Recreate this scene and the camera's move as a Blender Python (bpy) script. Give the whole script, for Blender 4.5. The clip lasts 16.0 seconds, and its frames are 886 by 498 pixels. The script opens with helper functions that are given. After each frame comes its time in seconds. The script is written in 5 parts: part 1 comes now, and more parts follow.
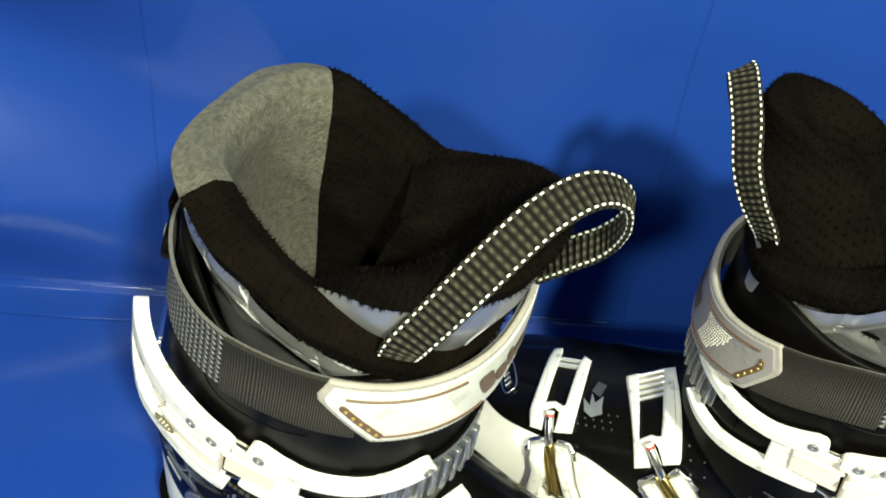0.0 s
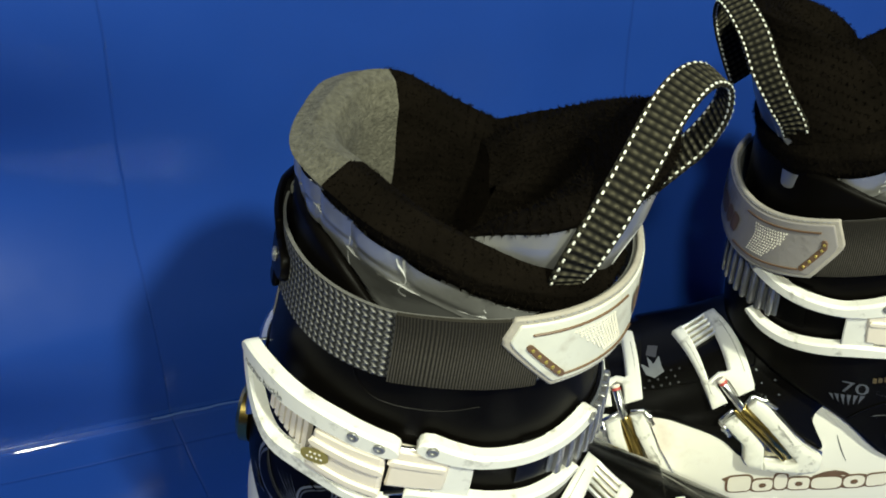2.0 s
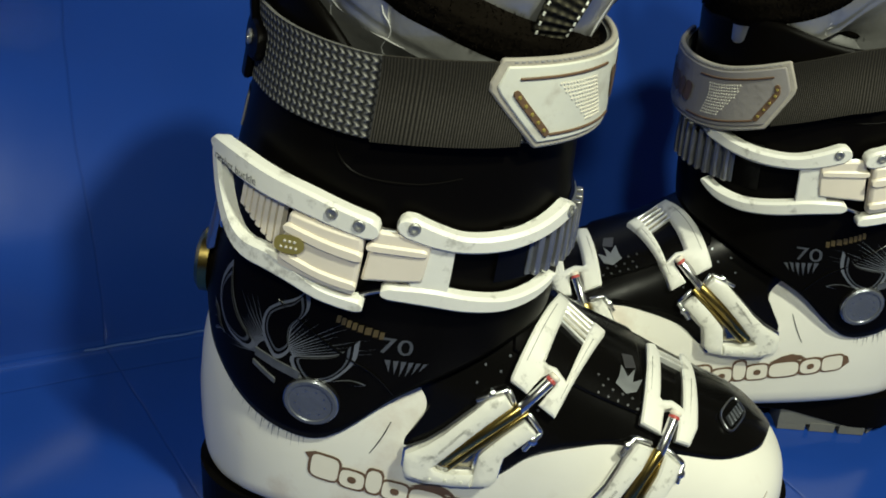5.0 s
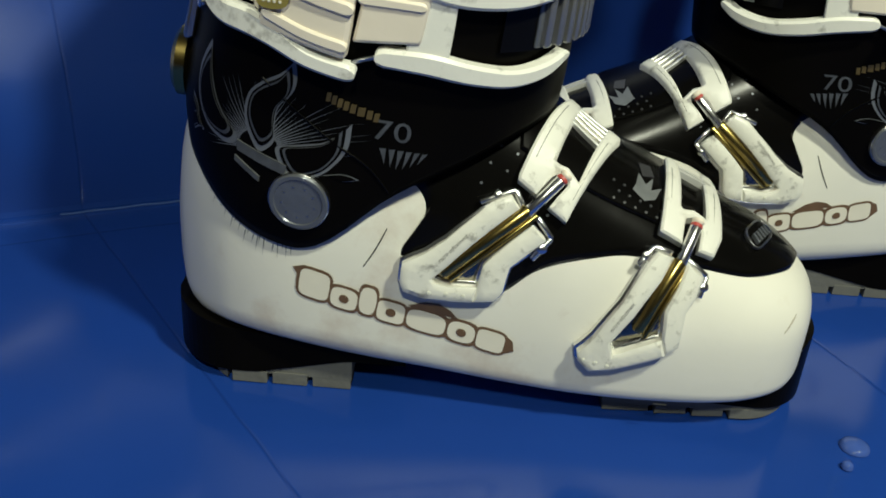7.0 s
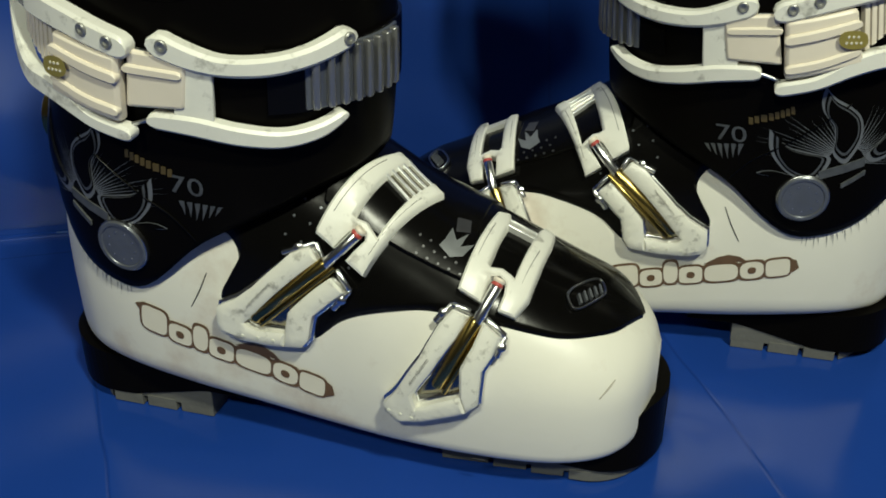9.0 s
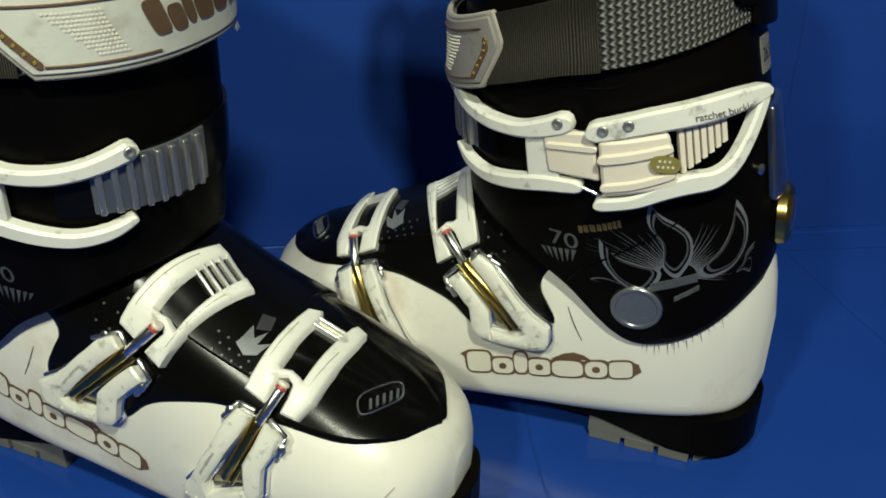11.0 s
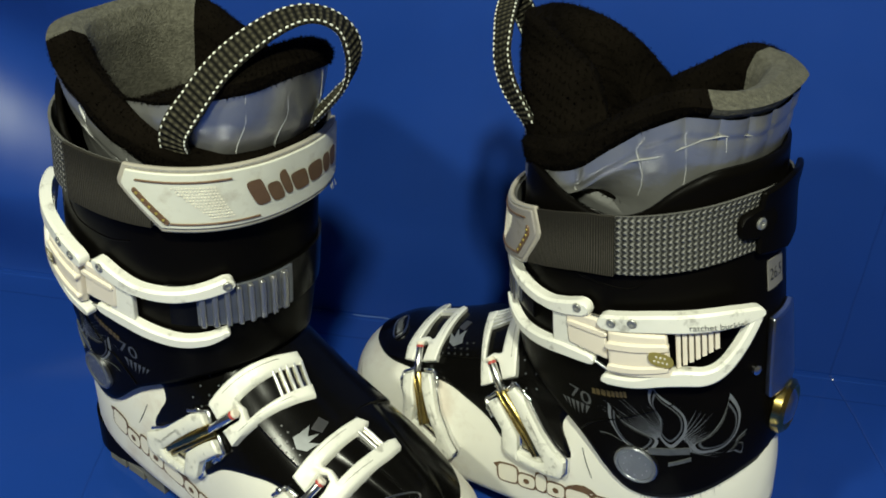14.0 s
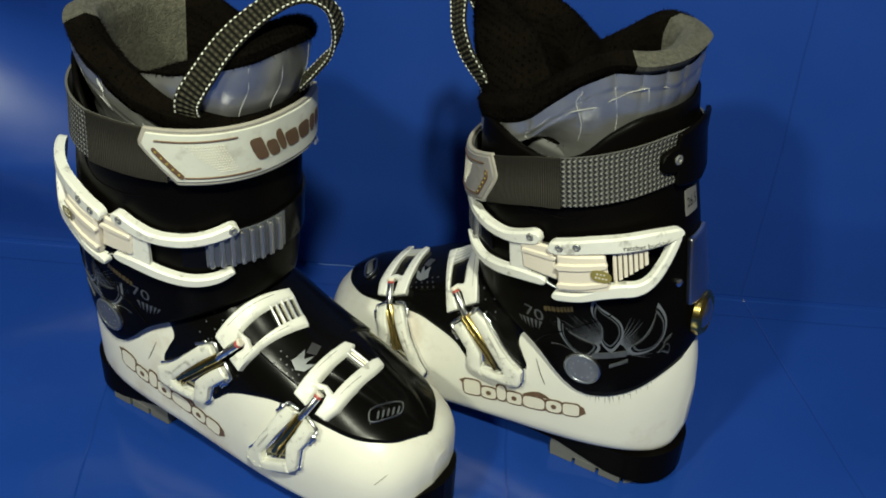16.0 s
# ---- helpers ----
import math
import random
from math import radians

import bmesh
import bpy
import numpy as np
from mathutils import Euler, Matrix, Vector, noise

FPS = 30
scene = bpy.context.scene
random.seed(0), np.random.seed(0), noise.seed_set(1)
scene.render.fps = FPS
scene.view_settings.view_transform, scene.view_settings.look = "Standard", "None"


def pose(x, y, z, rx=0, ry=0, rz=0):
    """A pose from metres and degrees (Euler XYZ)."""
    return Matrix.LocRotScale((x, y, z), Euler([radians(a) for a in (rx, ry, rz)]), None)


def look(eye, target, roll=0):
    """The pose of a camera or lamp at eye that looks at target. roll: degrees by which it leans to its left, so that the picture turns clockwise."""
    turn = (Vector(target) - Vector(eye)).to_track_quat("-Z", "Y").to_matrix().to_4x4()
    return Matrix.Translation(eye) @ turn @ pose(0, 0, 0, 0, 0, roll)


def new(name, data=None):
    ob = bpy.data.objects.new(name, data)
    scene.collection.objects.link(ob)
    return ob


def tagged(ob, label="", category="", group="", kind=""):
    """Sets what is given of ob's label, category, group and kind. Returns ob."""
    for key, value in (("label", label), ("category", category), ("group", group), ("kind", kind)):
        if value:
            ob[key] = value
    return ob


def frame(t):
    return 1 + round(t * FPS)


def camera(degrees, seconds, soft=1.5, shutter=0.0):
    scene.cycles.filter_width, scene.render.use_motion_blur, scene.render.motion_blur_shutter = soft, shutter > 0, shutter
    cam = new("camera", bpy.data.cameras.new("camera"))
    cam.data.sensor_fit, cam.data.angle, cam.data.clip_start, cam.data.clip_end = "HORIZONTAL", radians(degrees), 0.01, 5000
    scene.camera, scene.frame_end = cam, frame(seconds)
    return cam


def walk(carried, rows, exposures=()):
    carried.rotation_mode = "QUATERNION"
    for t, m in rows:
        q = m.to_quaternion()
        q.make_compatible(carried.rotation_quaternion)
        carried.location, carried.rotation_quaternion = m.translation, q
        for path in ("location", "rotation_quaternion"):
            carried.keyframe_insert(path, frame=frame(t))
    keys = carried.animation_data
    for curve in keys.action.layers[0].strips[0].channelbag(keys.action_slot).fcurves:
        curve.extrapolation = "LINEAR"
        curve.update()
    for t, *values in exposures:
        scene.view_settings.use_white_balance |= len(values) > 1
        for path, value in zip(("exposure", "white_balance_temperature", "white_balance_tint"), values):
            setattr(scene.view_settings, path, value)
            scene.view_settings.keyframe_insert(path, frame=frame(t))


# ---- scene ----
cam = camera(50.43, 16.0, soft=1.8)
# seconds, eye x y z (metres), yaw, pitch, roll (degrees)
ROWS = [
    (0, 0.0927, -0.2281, 0.5069, 6.08, -43.57, 10.22),
    (0.5, 0.0634, -0.2327, 0.4965, 4.41, -44.21, 8.11),
    (1, 0.0474, -0.2486, 0.4884, 2.97, -42.39, 3.48),
    (1.5, 0.0159, -0.2687, 0.4701, -2.35, -38.33, 2.34),
    (2, -0.0083, -0.2853, 0.4503, -6.05, -33.94, 1.90),
    (2.5, -0.0244, -0.2957, 0.4312, -8.96, -30.38, 2.77),
    (3, -0.0289, -0.3053, 0.4130, -10.61, -27.90, 3.68),
    (3.5, -0.0275, -0.3175, 0.3975, -10.60, -26.66, 3.53),
    (4, -0.0306, -0.3277, 0.3825, -10.72, -26.42, 3.67),
    (4.5, -0.0349, -0.3333, 0.3606, -11.45, -26.40, 3.88),
    (5, -0.0363, -0.3408, 0.3390, -11.91, -26.80, 4.24),
    (5.2, -0.0373, -0.3436, 0.3297, -12.17, -26.81, 4.38),
    (7.3, -0.0303, -0.3463, 0.2498, -12.16, -27.62, 4.35),
    (7.5, -0.0137, -0.3495, 0.2528, -10.55, -28.10, 3.86),
    (8, 0.0365, -0.3543, 0.2647, -5.69, -28.67, 1.94),
    (8.5, 0.0884, -0.3554, 0.2768, -0.73, -28.69, 0.03),
    (9, 0.1298, -0.3550, 0.2823, 2.61, -28.03, -0.05),
    (9.2, 0.1473, -0.3544, 0.2858, 4.05, -27.99, -0.12),
    (11.3, 0.2627, -0.3151, 0.3445, 10.67, -29.97, 0.64),
    (11.5, 0.2688, -0.3107, 0.3513, 11.44, -29.61, 0.94),
    (12, 0.2815, -0.2959, 0.3745, 14.21, -29.60, 1.22),
    (12.5, 0.2823, -0.2928, 0.3912, 16.86, -29.11, 1.57),
    (13, 0.2925, -0.2980, 0.4057, 20.83, -28.23, 1.71),
    (13.5, 0.3064, -0.3084, 0.4254, 22.99, -29.22, 2.05),
    (14, 0.3188, -0.3354, 0.4396, 22.00, -30.34, 2.99),
    (14.5, 0.3286, -0.3590, 0.4466, 20.84, -31.09, 3.28),
    (15, 0.3313, -0.3821, 0.4516, 19.54, -31.42, 3.39),
    (15.5, 0.3255, -0.4022, 0.4612, 17.92, -31.83, 3.48),
    (16, 0.3227, -0.4187, 0.4691, 16.57, -32.15, 3.43),
]


def aim(x, y, z, yaw, pitch, roll):
    a, b = radians(yaw), radians(pitch)
    ahead = Vector((-math.sin(a) * math.cos(b), math.cos(a) * math.cos(b), math.sin(b)))
    return look((x, y, z), Vector((x, y, z)) + ahead, roll)


EXPO = [(0.0, 0.92), (1.0, 0.6), (2.0, 0.38), (3.5, 0.25), (5.0, -0.1), (7.5, -0.24), (9.0, -0.40), (11.5, -0.15), (12.5, 0.0), (14.5, 0.0), (16.0, -0.08)]
walk(cam, [(r[0], aim(*r[1:])) for r in ROWS], EXPO)

# ---- light ----
world = bpy.data.worlds.new("room_air")
scene.world = world
world.use_nodes = True
world.node_tree.nodes["Background"].inputs[0].default_value = (1.0, 0.95, 0.85, 1)
world.node_tree.nodes["Background"].inputs[1].default_value = 0.004


def lamp(name, eye, target, watts, size, colour):
    data = bpy.data.lights.new(name, "AREA")
    data.shape, data.size, data.energy, data.color = "DISK", size, watts, colour
    ob = new(name, data)
    ob.matrix_world = look(eye, target)
    return ob


lamp("lamp_right", (0.50, -0.75, 1.22), (0.15, 0.1, 0.1), 18.5, 0.10, (0.96, 1.0, 0.78))
lamp("lamp_left", (-0.16, -1.00, 1.08), (0.1, 0.1, 0.15), 9.8, 0.10, (0.96, 1.0, 0.78))

# ---- materials ----


def mat(name, colour, rough=0.5, metal=0.0, grain=(0, 0), var=0.0, coat=0.0, scale=60.0, dirt=None, dirt_scale=25.0,
        dirt_amount=0.0, rough_var=0.0, sheen=0.0, spec=0.5, dirt_from=0.56):
    """Base colour with two scales of variation, fine bump, optional stains. grain: (scale, strength)."""
    m = bpy.data.materials.new(name)
    m.use_nodes = True
    nt = m.node_tree
    n, l = nt.nodes, nt.links
    b = n["Principled BSDF"]
    b.inputs["Base Color"].default_value = (*colour, 1)
    b.inputs["Roughness"].default_value = rough
    b.inputs["Metallic"].default_value = metal
    b.inputs["Coat Weight"].default_value = coat
    b.inputs["Coat Roughness"].default_value = 0.12
    b.inputs["Sheen Weight"].default_value = sheen
    b.inputs["Specular IOR Level"].default_value = spec
    tc = n.new("ShaderNodeTexCoord")
    out = None
    if var or dirt:
        no = n.new("ShaderNodeTexNoise")
        no.inputs["Scale"].default_value, no.inputs["Detail"].default_value = scale, 6
        l.new(tc.outputs["Object"], no.inputs["Vector"])
        mx = n.new("ShaderNodeMix")
        mx.data_type = "RGBA"
        mx.inputs["A"].default_value = (*[c * (1 - var) for c in colour], 1)
        mx.inputs["B"].default_value = (*[min(1, c * (1 + var)) for c in colour], 1)
        l.new(no.outputs["Fac"], mx.inputs["Factor"])
        out = mx.outputs["Result"]
        if dirt:
            n2 = n.new("ShaderNodeTexNoise")
            n2.inputs["Scale"].default_value, n2.inputs["Detail"].default_value, n2.inputs["Roughness"].default_value = dirt_scale, 8, 0.65
            l.new(tc.outputs["Object"], n2.inputs["Vector"])
            ramp = n.new("ShaderNodeMapRange")
            ramp.inputs["From Min"].default_value, ramp.inputs["From Max"].default_value = dirt_from, dirt_from + 0.19
            ramp.inputs["To Max"].default_value = dirt_amount
            l.new(n2.outputs["Fac"], ramp.inputs["Value"])
            m2 = n.new("ShaderNodeMix")
            m2.data_type = "RGBA"
            m2.inputs["B"].default_value = (*dirt, 1)
            l.new(out, m2.inputs["A"])
            l.new(ramp.outputs["Result"], m2.inputs["Factor"])
            out = m2.outputs["Result"]
        l.new(out, b.inputs["Base Color"])
        if rough_var:
            mr = n.new("ShaderNodeMapRange")
            mr.inputs["To Min"].default_value, mr.inputs["To Max"].default_value = rough - rough_var, rough + rough_var
            l.new(no.outputs["Fac"], mr.inputs["Value"])
            l.new(mr.outputs["Result"], b.inputs["Roughness"])
    if grain[1]:
        g = n.new("ShaderNodeTexNoise")
        g.inputs["Scale"].default_value, g.inputs["Detail"].default_value = grain[0], 4
        l.new(tc.outputs["Object"], g.inputs["Vector"])
        bu = n.new("ShaderNodeBump")
        bu.inputs["Strength"].default_value, bu.inputs["Distance"].default_value = grain[1], 0.001
        l.new(g.outputs["Fac"], bu.inputs["Height"])
        l.new(bu.outputs["Normal"], b.inputs["Normal"])
    return m


def woven(name, dark, light, across, along, rough=0.8, bump=0.6, chevron=0.0):
    """Webbing: ribs across the band and yarns along it, by UV in metres."""
    m = bpy.data.materials.new(name)
    m.use_nodes = True
    n, l = m.node_tree.nodes, m.node_tree.links
    b = n["Principled BSDF"]
    b.inputs["Roughness"].default_value = rough
    b.inputs["Specular IOR Level"].default_value = 0.15
    tc = n.new("ShaderNodeTexCoord")
    sep = n.new("ShaderNodeSeparateXYZ")
    l.new(tc.outputs["UV"], sep.inputs[0])

    def math_(op, a, c):
        q = n.new("ShaderNodeMath")
        q.operation = op
        for k, v in enumerate((a, c)):
            if isinstance(v, (int, float)):
                q.inputs[k].default_value = v
            elif v is not None:
                l.new(v, q.inputs[k])
        return q.outputs[0]

    v = math_("SINE", math_("MULTIPLY", sep.outputs["Y"], 2 * math.pi / along), None)
    shift = math_("MULTIPLY", v, chevron)
    u = math_("SINE", math_("ADD", math_("MULTIPLY", sep.outputs["X"], 2 * math.pi / across), shift), None)
    h = math_("MULTIPLY", math_("ADD", u, 1.0), math_("ADD", math_("MULTIPLY", v, 0.35), 0.65))
    no = n.new("ShaderNodeTexNoise")
    no.inputs["Scale"].default_value, no.inputs["Detail"].default_value = 900, 3
    l.new(tc.outputs["Object"], no.inputs["Vector"])
    f = math_("MULTIPLY", math_("MULTIPLY", h, 0.55), math_("ADD", no.outputs["Fac"], 0.4))
    mx = n.new("ShaderNodeMix")
    mx.data_type = "RGBA"
    mx.inputs["A"].default_value, mx.inputs["B"].default_value = (*dark, 1), (*light, 1)
    l.new(f, mx.inputs["Factor"])
    l.new(mx.outputs["Result"], b.inputs["Base Color"])
    bu = n.new("ShaderNodeBump")
    bu.inputs["Strength"].default_value, bu.inputs["Distance"].default_value = bump, 0.0006
    l.new(h, bu.inputs["Height"])
    l.new(bu.outputs["Normal"], b.inputs["Normal"])
    return m


def tarp_material():
    """Glossy blue vinyl sheet with fold lines, soft waves and scuffs."""
    m = bpy.data.materials.new("blue_vinyl")
    m.use_nodes = True
    n, l = m.node_tree.nodes, m.node_tree.links
    b = n["Principled BSDF"]
    tc = n.new("ShaderNodeTexCoord")
    no = n.new("ShaderNodeTexNoise")
    no.inputs["Scale"].default_value, no.inputs["Detail"].default_value = 7, 5
    l.new(tc.outputs["Object"], no.inputs["Vector"])
    mx = n.new("ShaderNodeMix")
    mx.data_type = "RGBA"
    mx.inputs["A"].default_value, mx.inputs["B"].default_value = (0.008, 0.040, 0.235, 1), (0.014, 0.060, 0.33, 1)
    l.new(no.outputs["Fac"], mx.inputs["Factor"])
    sep = n.new("ShaderNodeSeparateXYZ")
    l.new(tc.outputs["Object"], sep.inputs[0])

    def math_(op, a, c=0.0, d=0.0):
        q = n.new("ShaderNodeMath")
        q.operation = op
        for k, v in enumerate((a, c, d)):
            if isinstance(v, (int, float)):
                q.inputs[k].default_value = v
            else:
                l.new(v, q.inputs[k])
        return q.outputs[0]

    wob = n.new("ShaderNodeTexNoise")
    wob.inputs["Scale"].default_value = 12
    l.new(tc.outputs["Object"], wob.inputs["Vector"])
    wv = math_("MULTIPLY", math_("SUBTRACT", wob.outputs["Fac"], 0.5), 0.006)
    lines = None
    # fold lines a x + b y + c z = d in the sheet's own metres, with a half width
    for a, bb, c, d, w in ((0.985, 0.174, 0, -0.141, 0.0011), (0.987, 0.163, 0, 0.388, 0.0011), (0, 0, 1, 0.335, 0.002),
                           (1, 0, 0.07, 0.187, 0.0014), (0, 1, 0, -0.030, 0.0016)):
        e = math_("ADD", math_("MULTIPLY", sep.outputs["X"], a), math_("MULTIPLY", sep.outputs["Y"], bb))
        e = math_("ADD", e, math_("MULTIPLY", sep.outputs["Z"], c))
        e = math_("ABSOLUTE", math_("SUBTRACT", math_("ADD", e, wv), d))
        e = math_("MAXIMUM", math_("SUBTRACT", 1.0, math_("DIVIDE", e, w)), 0.0)
        lines = e if lines is None else math_("MAXIMUM", lines, e)
    m2 = n.new("ShaderNodeMix")
    m2.data_type = "RGBA"
    m2.inputs["B"].default_value = (0.004, 0.014, 0.10, 1)
    l.new(mx.outputs["Result"], m2.inputs["A"])
    l.new(math_("MULTIPLY", lines, 0.30), m2.inputs["Factor"])
    l.new(m2.outputs["Result"], b.inputs["Base Color"])
    r = n.new("ShaderNodeTexNoise")
    r.inputs["Scale"].default_value, r.inputs["Detail"].default_value = 40, 6
    l.new(tc.outputs["Object"], r.inputs["Vector"])
    mr = n.new("ShaderNodeMapRange")
    mr.inputs["To Min"].default_value, mr.inputs["To Max"].default_value = 0.08, 0.19
    l.new(r.outputs["Fac"], mr.inputs["Value"])
    # the laid part is rubbed smoother than the hanging part
    hang = math_("MULTIPLY", math_("MINIMUM", math_("MAXIMUM", math_("MULTIPLY", sep.outputs["Z"], 400.0), 0.0), 1.0), 0.22)
    l.new(math_("ADD", mr.outputs["Result"], hang), b.inputs["Roughness"])
    w2 = n.new("ShaderNodeTexNoise")
    w2.inputs["Scale"].default_value, w2.inputs["Detail"].default_value = 5, 2
    l.new(tc.outputs["Object"], w2.inputs["Vector"])
    fine = n.new("ShaderNodeTexNoise")
    fine.inputs["Scale"].default_value, fine.inputs["Detail"].default_value = 500, 2
    l.new(tc.outputs["Object"], fine.inputs["Vector"])
    hsum = math_("ADD", math_("MULTIPLY", w2.outputs["Fac"], 0.008), math_("MULTIPLY", fine.outputs["Fac"], 0.00003))
    hsum = math_("SUBTRACT", hsum, math_("MULTIPLY", lines, 0.0003))
    bu = n.new("ShaderNodeBump")
    bu.inputs["Strength"].default_value, bu.inputs["Distance"].default_value = 0.6, 1.0
    l.new(hsum, bu.inputs["Height"])
    l.new(bu.outputs["Normal"], b.inputs["Normal"])
    return m


M_TARP = tarp_material()
M_WHITE = mat("white_shell_plastic", (0.80, 0.78, 0.70), 0.34, grain=(220, 0.08), var=0.05, scale=35, dirt=(0.47, 0.34, 0.25), dirt_scale=17, dirt_amount=0.55, dirt_from=0.53, rough_var=0.06)
M_WBUCK = mat("white_buckle_plastic", (0.80, 0.79, 0.72), 0.36, grain=(300, 0.12), var=0.06, scale=60, dirt=(0.10, 0.085, 0.06), dirt_scale=95, dirt_amount=0.85)
M_LEVER = mat("chipped_lever_plastic", (0.74, 0.73, 0.66), 0.34, grain=(300, 0.2), var=0.08, scale=60, dirt=(0.06, 0.052, 0.04), dirt_scale=150, dirt_amount=0.85, dirt_from=0.555)
M_PADGREY = mat("worn_grey_rubber_pad", (0.27, 0.25, 0.235), 0.5, grain=(250, 0.3), var=0.12, scale=70, dirt=(0.09, 0.07, 0.06), dirt_scale=60, dirt_amount=0.7)
M_PEACH = mat("yellowed_buckle_plastic", (0.80, 0.72, 0.60), 0.36, grain=(300, 0.08), var=0.08, scale=50)
M_BLACK = mat("black_cuff_plastic", (0.0026, 0.0022, 0.0018), 0.36, grain=(160, 0.05), var=0.3, scale=30, rough_var=0.08, spec=0.04)
M_GLOSS = mat("glossy_black_plastic", (0.003, 0.0028, 0.0026), 0.20, grain=(120, 0.06), var=0.3, scale=40, coat=0.0, rough_var=0.06, spec=0.14)
M_FUR = mat("black_plush", (0.0042, 0.0032, 0.0022), 0.95, grain=(420, 0.8), var=0.8, scale=55, sheen=0.0, spec=0.03)
M_FELT = mat("grey_felt", (0.098, 0.094, 0.074), 0.95, grain=(900, 1.0), var=0.75, scale=420, sheen=0.05, spec=0.05, dirt=(0.035, 0.033, 0.026), dirt_scale=230, dirt_amount=0.8)
M_SILVER = mat("silver_quilted_fabric", (0.42, 0.42, 0.41), 0.33, metal=0.75, grain=(75, 0.7), var=0.15, scale=60, rough_var=0.08, dirt=(0.25, 0.24, 0.22), dirt_scale=50, dirt_amount=0.5)
M_SEAM = mat("silver_seam", (0.62, 0.62, 0.62), 0.5, metal=0.2, var=0.3, scale=300)
M_RIVET = mat("dull_rivet", (0.36, 0.36, 0.34), 0.42, metal=0.7, var=0.3, scale=300)
M_BRIGHT = mat("bright_chromed_teeth", (0.86, 0.86, 0.84), 0.38, metal=0.6, var=0.1, scale=200)
M_DARKCHROME = mat("smoky_chrome", (0.30, 0.28, 0.22), 0.20, metal=1.0, grain=(160, 0.25), var=0.4, scale=120, rough_var=0.1)
M_STITCH = mat("pale_thread", (0.30, 0.30, 0.30), 0.7)
M_LOOPY = mat("white_thread", (0.80, 0.80, 0.70), 0.7)
M_LOOP = woven("black_webbing", (0.0012, 0.0012, 0.001), (0.075, 0.069, 0.046), 0.0031, 0.0012, bump=0.8)
M_WEB = woven("grey_chevron_webbing", (0.018, 0.018, 0.017), (0.30, 0.295, 0.275), 0.0026, 0.0030, bump=0.9, chevron=0.9)
M_VEL = woven("dark_grey_velcro", (0.009, 0.008, 0.006), (0.066, 0.060, 0.048), 0.0010, 0.040, bump=0.35)
M_PAD = mat("off_white_rubber_pad", (0.66, 0.66, 0.58), 0.45, grain=(250, 0.15), var=0.08, scale=70, dirt=(0.30, 0.24, 0.17), dirt_scale=60, dirt_amount=0.5)
M_PADEDGE = mat("grey_pad_piping", (0.36, 0.33, 0.28), 0.7, grain=(400, 0.4), var=0.2, scale=200)
M_BROWN = mat("brown_print", (0.13, 0.075, 0.04), 0.45, var=0.3, scale=150)
M_CREAM = mat("cream_print", (0.74, 0.70, 0.60), 0.4, var=0.06, scale=120)
M_CHROME = mat("chrome", (0.78, 0.78, 0.78), 0.24, metal=1.0, grain=(200, 0.06), var=0.12, scale=150)
M_STEEL = mat("brushed_steel", (0.50, 0.51, 0.53), 0.28, metal=1.0, grain=(200, 0.1), var=0.12, scale=150)
M_BRASS = mat("brass", (0.40, 0.30, 0.10), 0.24, metal=1.0, grain=(150, 0.1), var=0.2, scale=150)
M_GOLD = mat("gold_print", (0.50, 0.40, 0.10), 0.32, metal=0.5, var=0.2, scale=150)
M_SOLE = mat("grey_sole_rubber", (0.13, 0.13, 0.12), 0.75, grain=(300, 0.4), var=0.15, scale=80, dirt=(0.09, 0.085, 0.08), dirt_scale=60, dirt_amount=0.6)
M_RIB = mat("translucent_grey_ratchet", (0.30, 0.30, 0.30), 0.24, metal=0.7, grain=(200, 0.1), var=0.1, scale=80)
M_DECAL = mat("silver_print", (0.19, 0.20, 0.21), 0.35, metal=0.3, var=0.3, scale=140)
M_DECALD = mat("dim_print", (0.05, 0.05, 0.055), 0.35, metal=0.2, var=0.3, scale=140)
M_BLISTER = mat("blistered_vinyl", (0.05, 0.10, 0.36), 0.10, var=0.2, scale=80)
M_WORN = mat("worn_speckled_edge", (0.022, 0.022, 0.021), 0.35, metal=0.4, grain=(420, 1.0), var=0.95, scale=330)
M_DECALD2 = mat("grey_print", (0.10, 0.105, 0.11), 0.35, metal=0.3, var=0.5, scale=260)
M_GOLDTXT = mat("dull_gold_print", (0.12, 0.085, 0.03), 0.4, metal=0.3, var=0.2, scale=140)
M_RED = mat("red_mark", (0.45, 0.07, 0.06), 0.4)
M_DISC = mat("pivot_disc_plastic", (0.16, 0.17, 0.19), 0.28, metal=0.5, grain=(250, 0.25), var=0.2, scale=120)
M_INK = mat("black_ink", (0.02, 0.02, 0.02), 0.5)
M_LABEL = mat("size_label", (0.20, 0.19, 0.18), 0.5, var=0.1, scale=200)
M_PAINT = mat("matt_wall_paint", (0.30, 0.28, 0.25), 0.9, grain=(40, 0.2), var=0.05, scale=3)
M_BOARD = mat("wooden_floor", (0.22, 0.15, 0.09), 0.5, grain=(30, 0.2), var=0.2, scale=6)

# ---- building helpers ----
FLIP = [False]


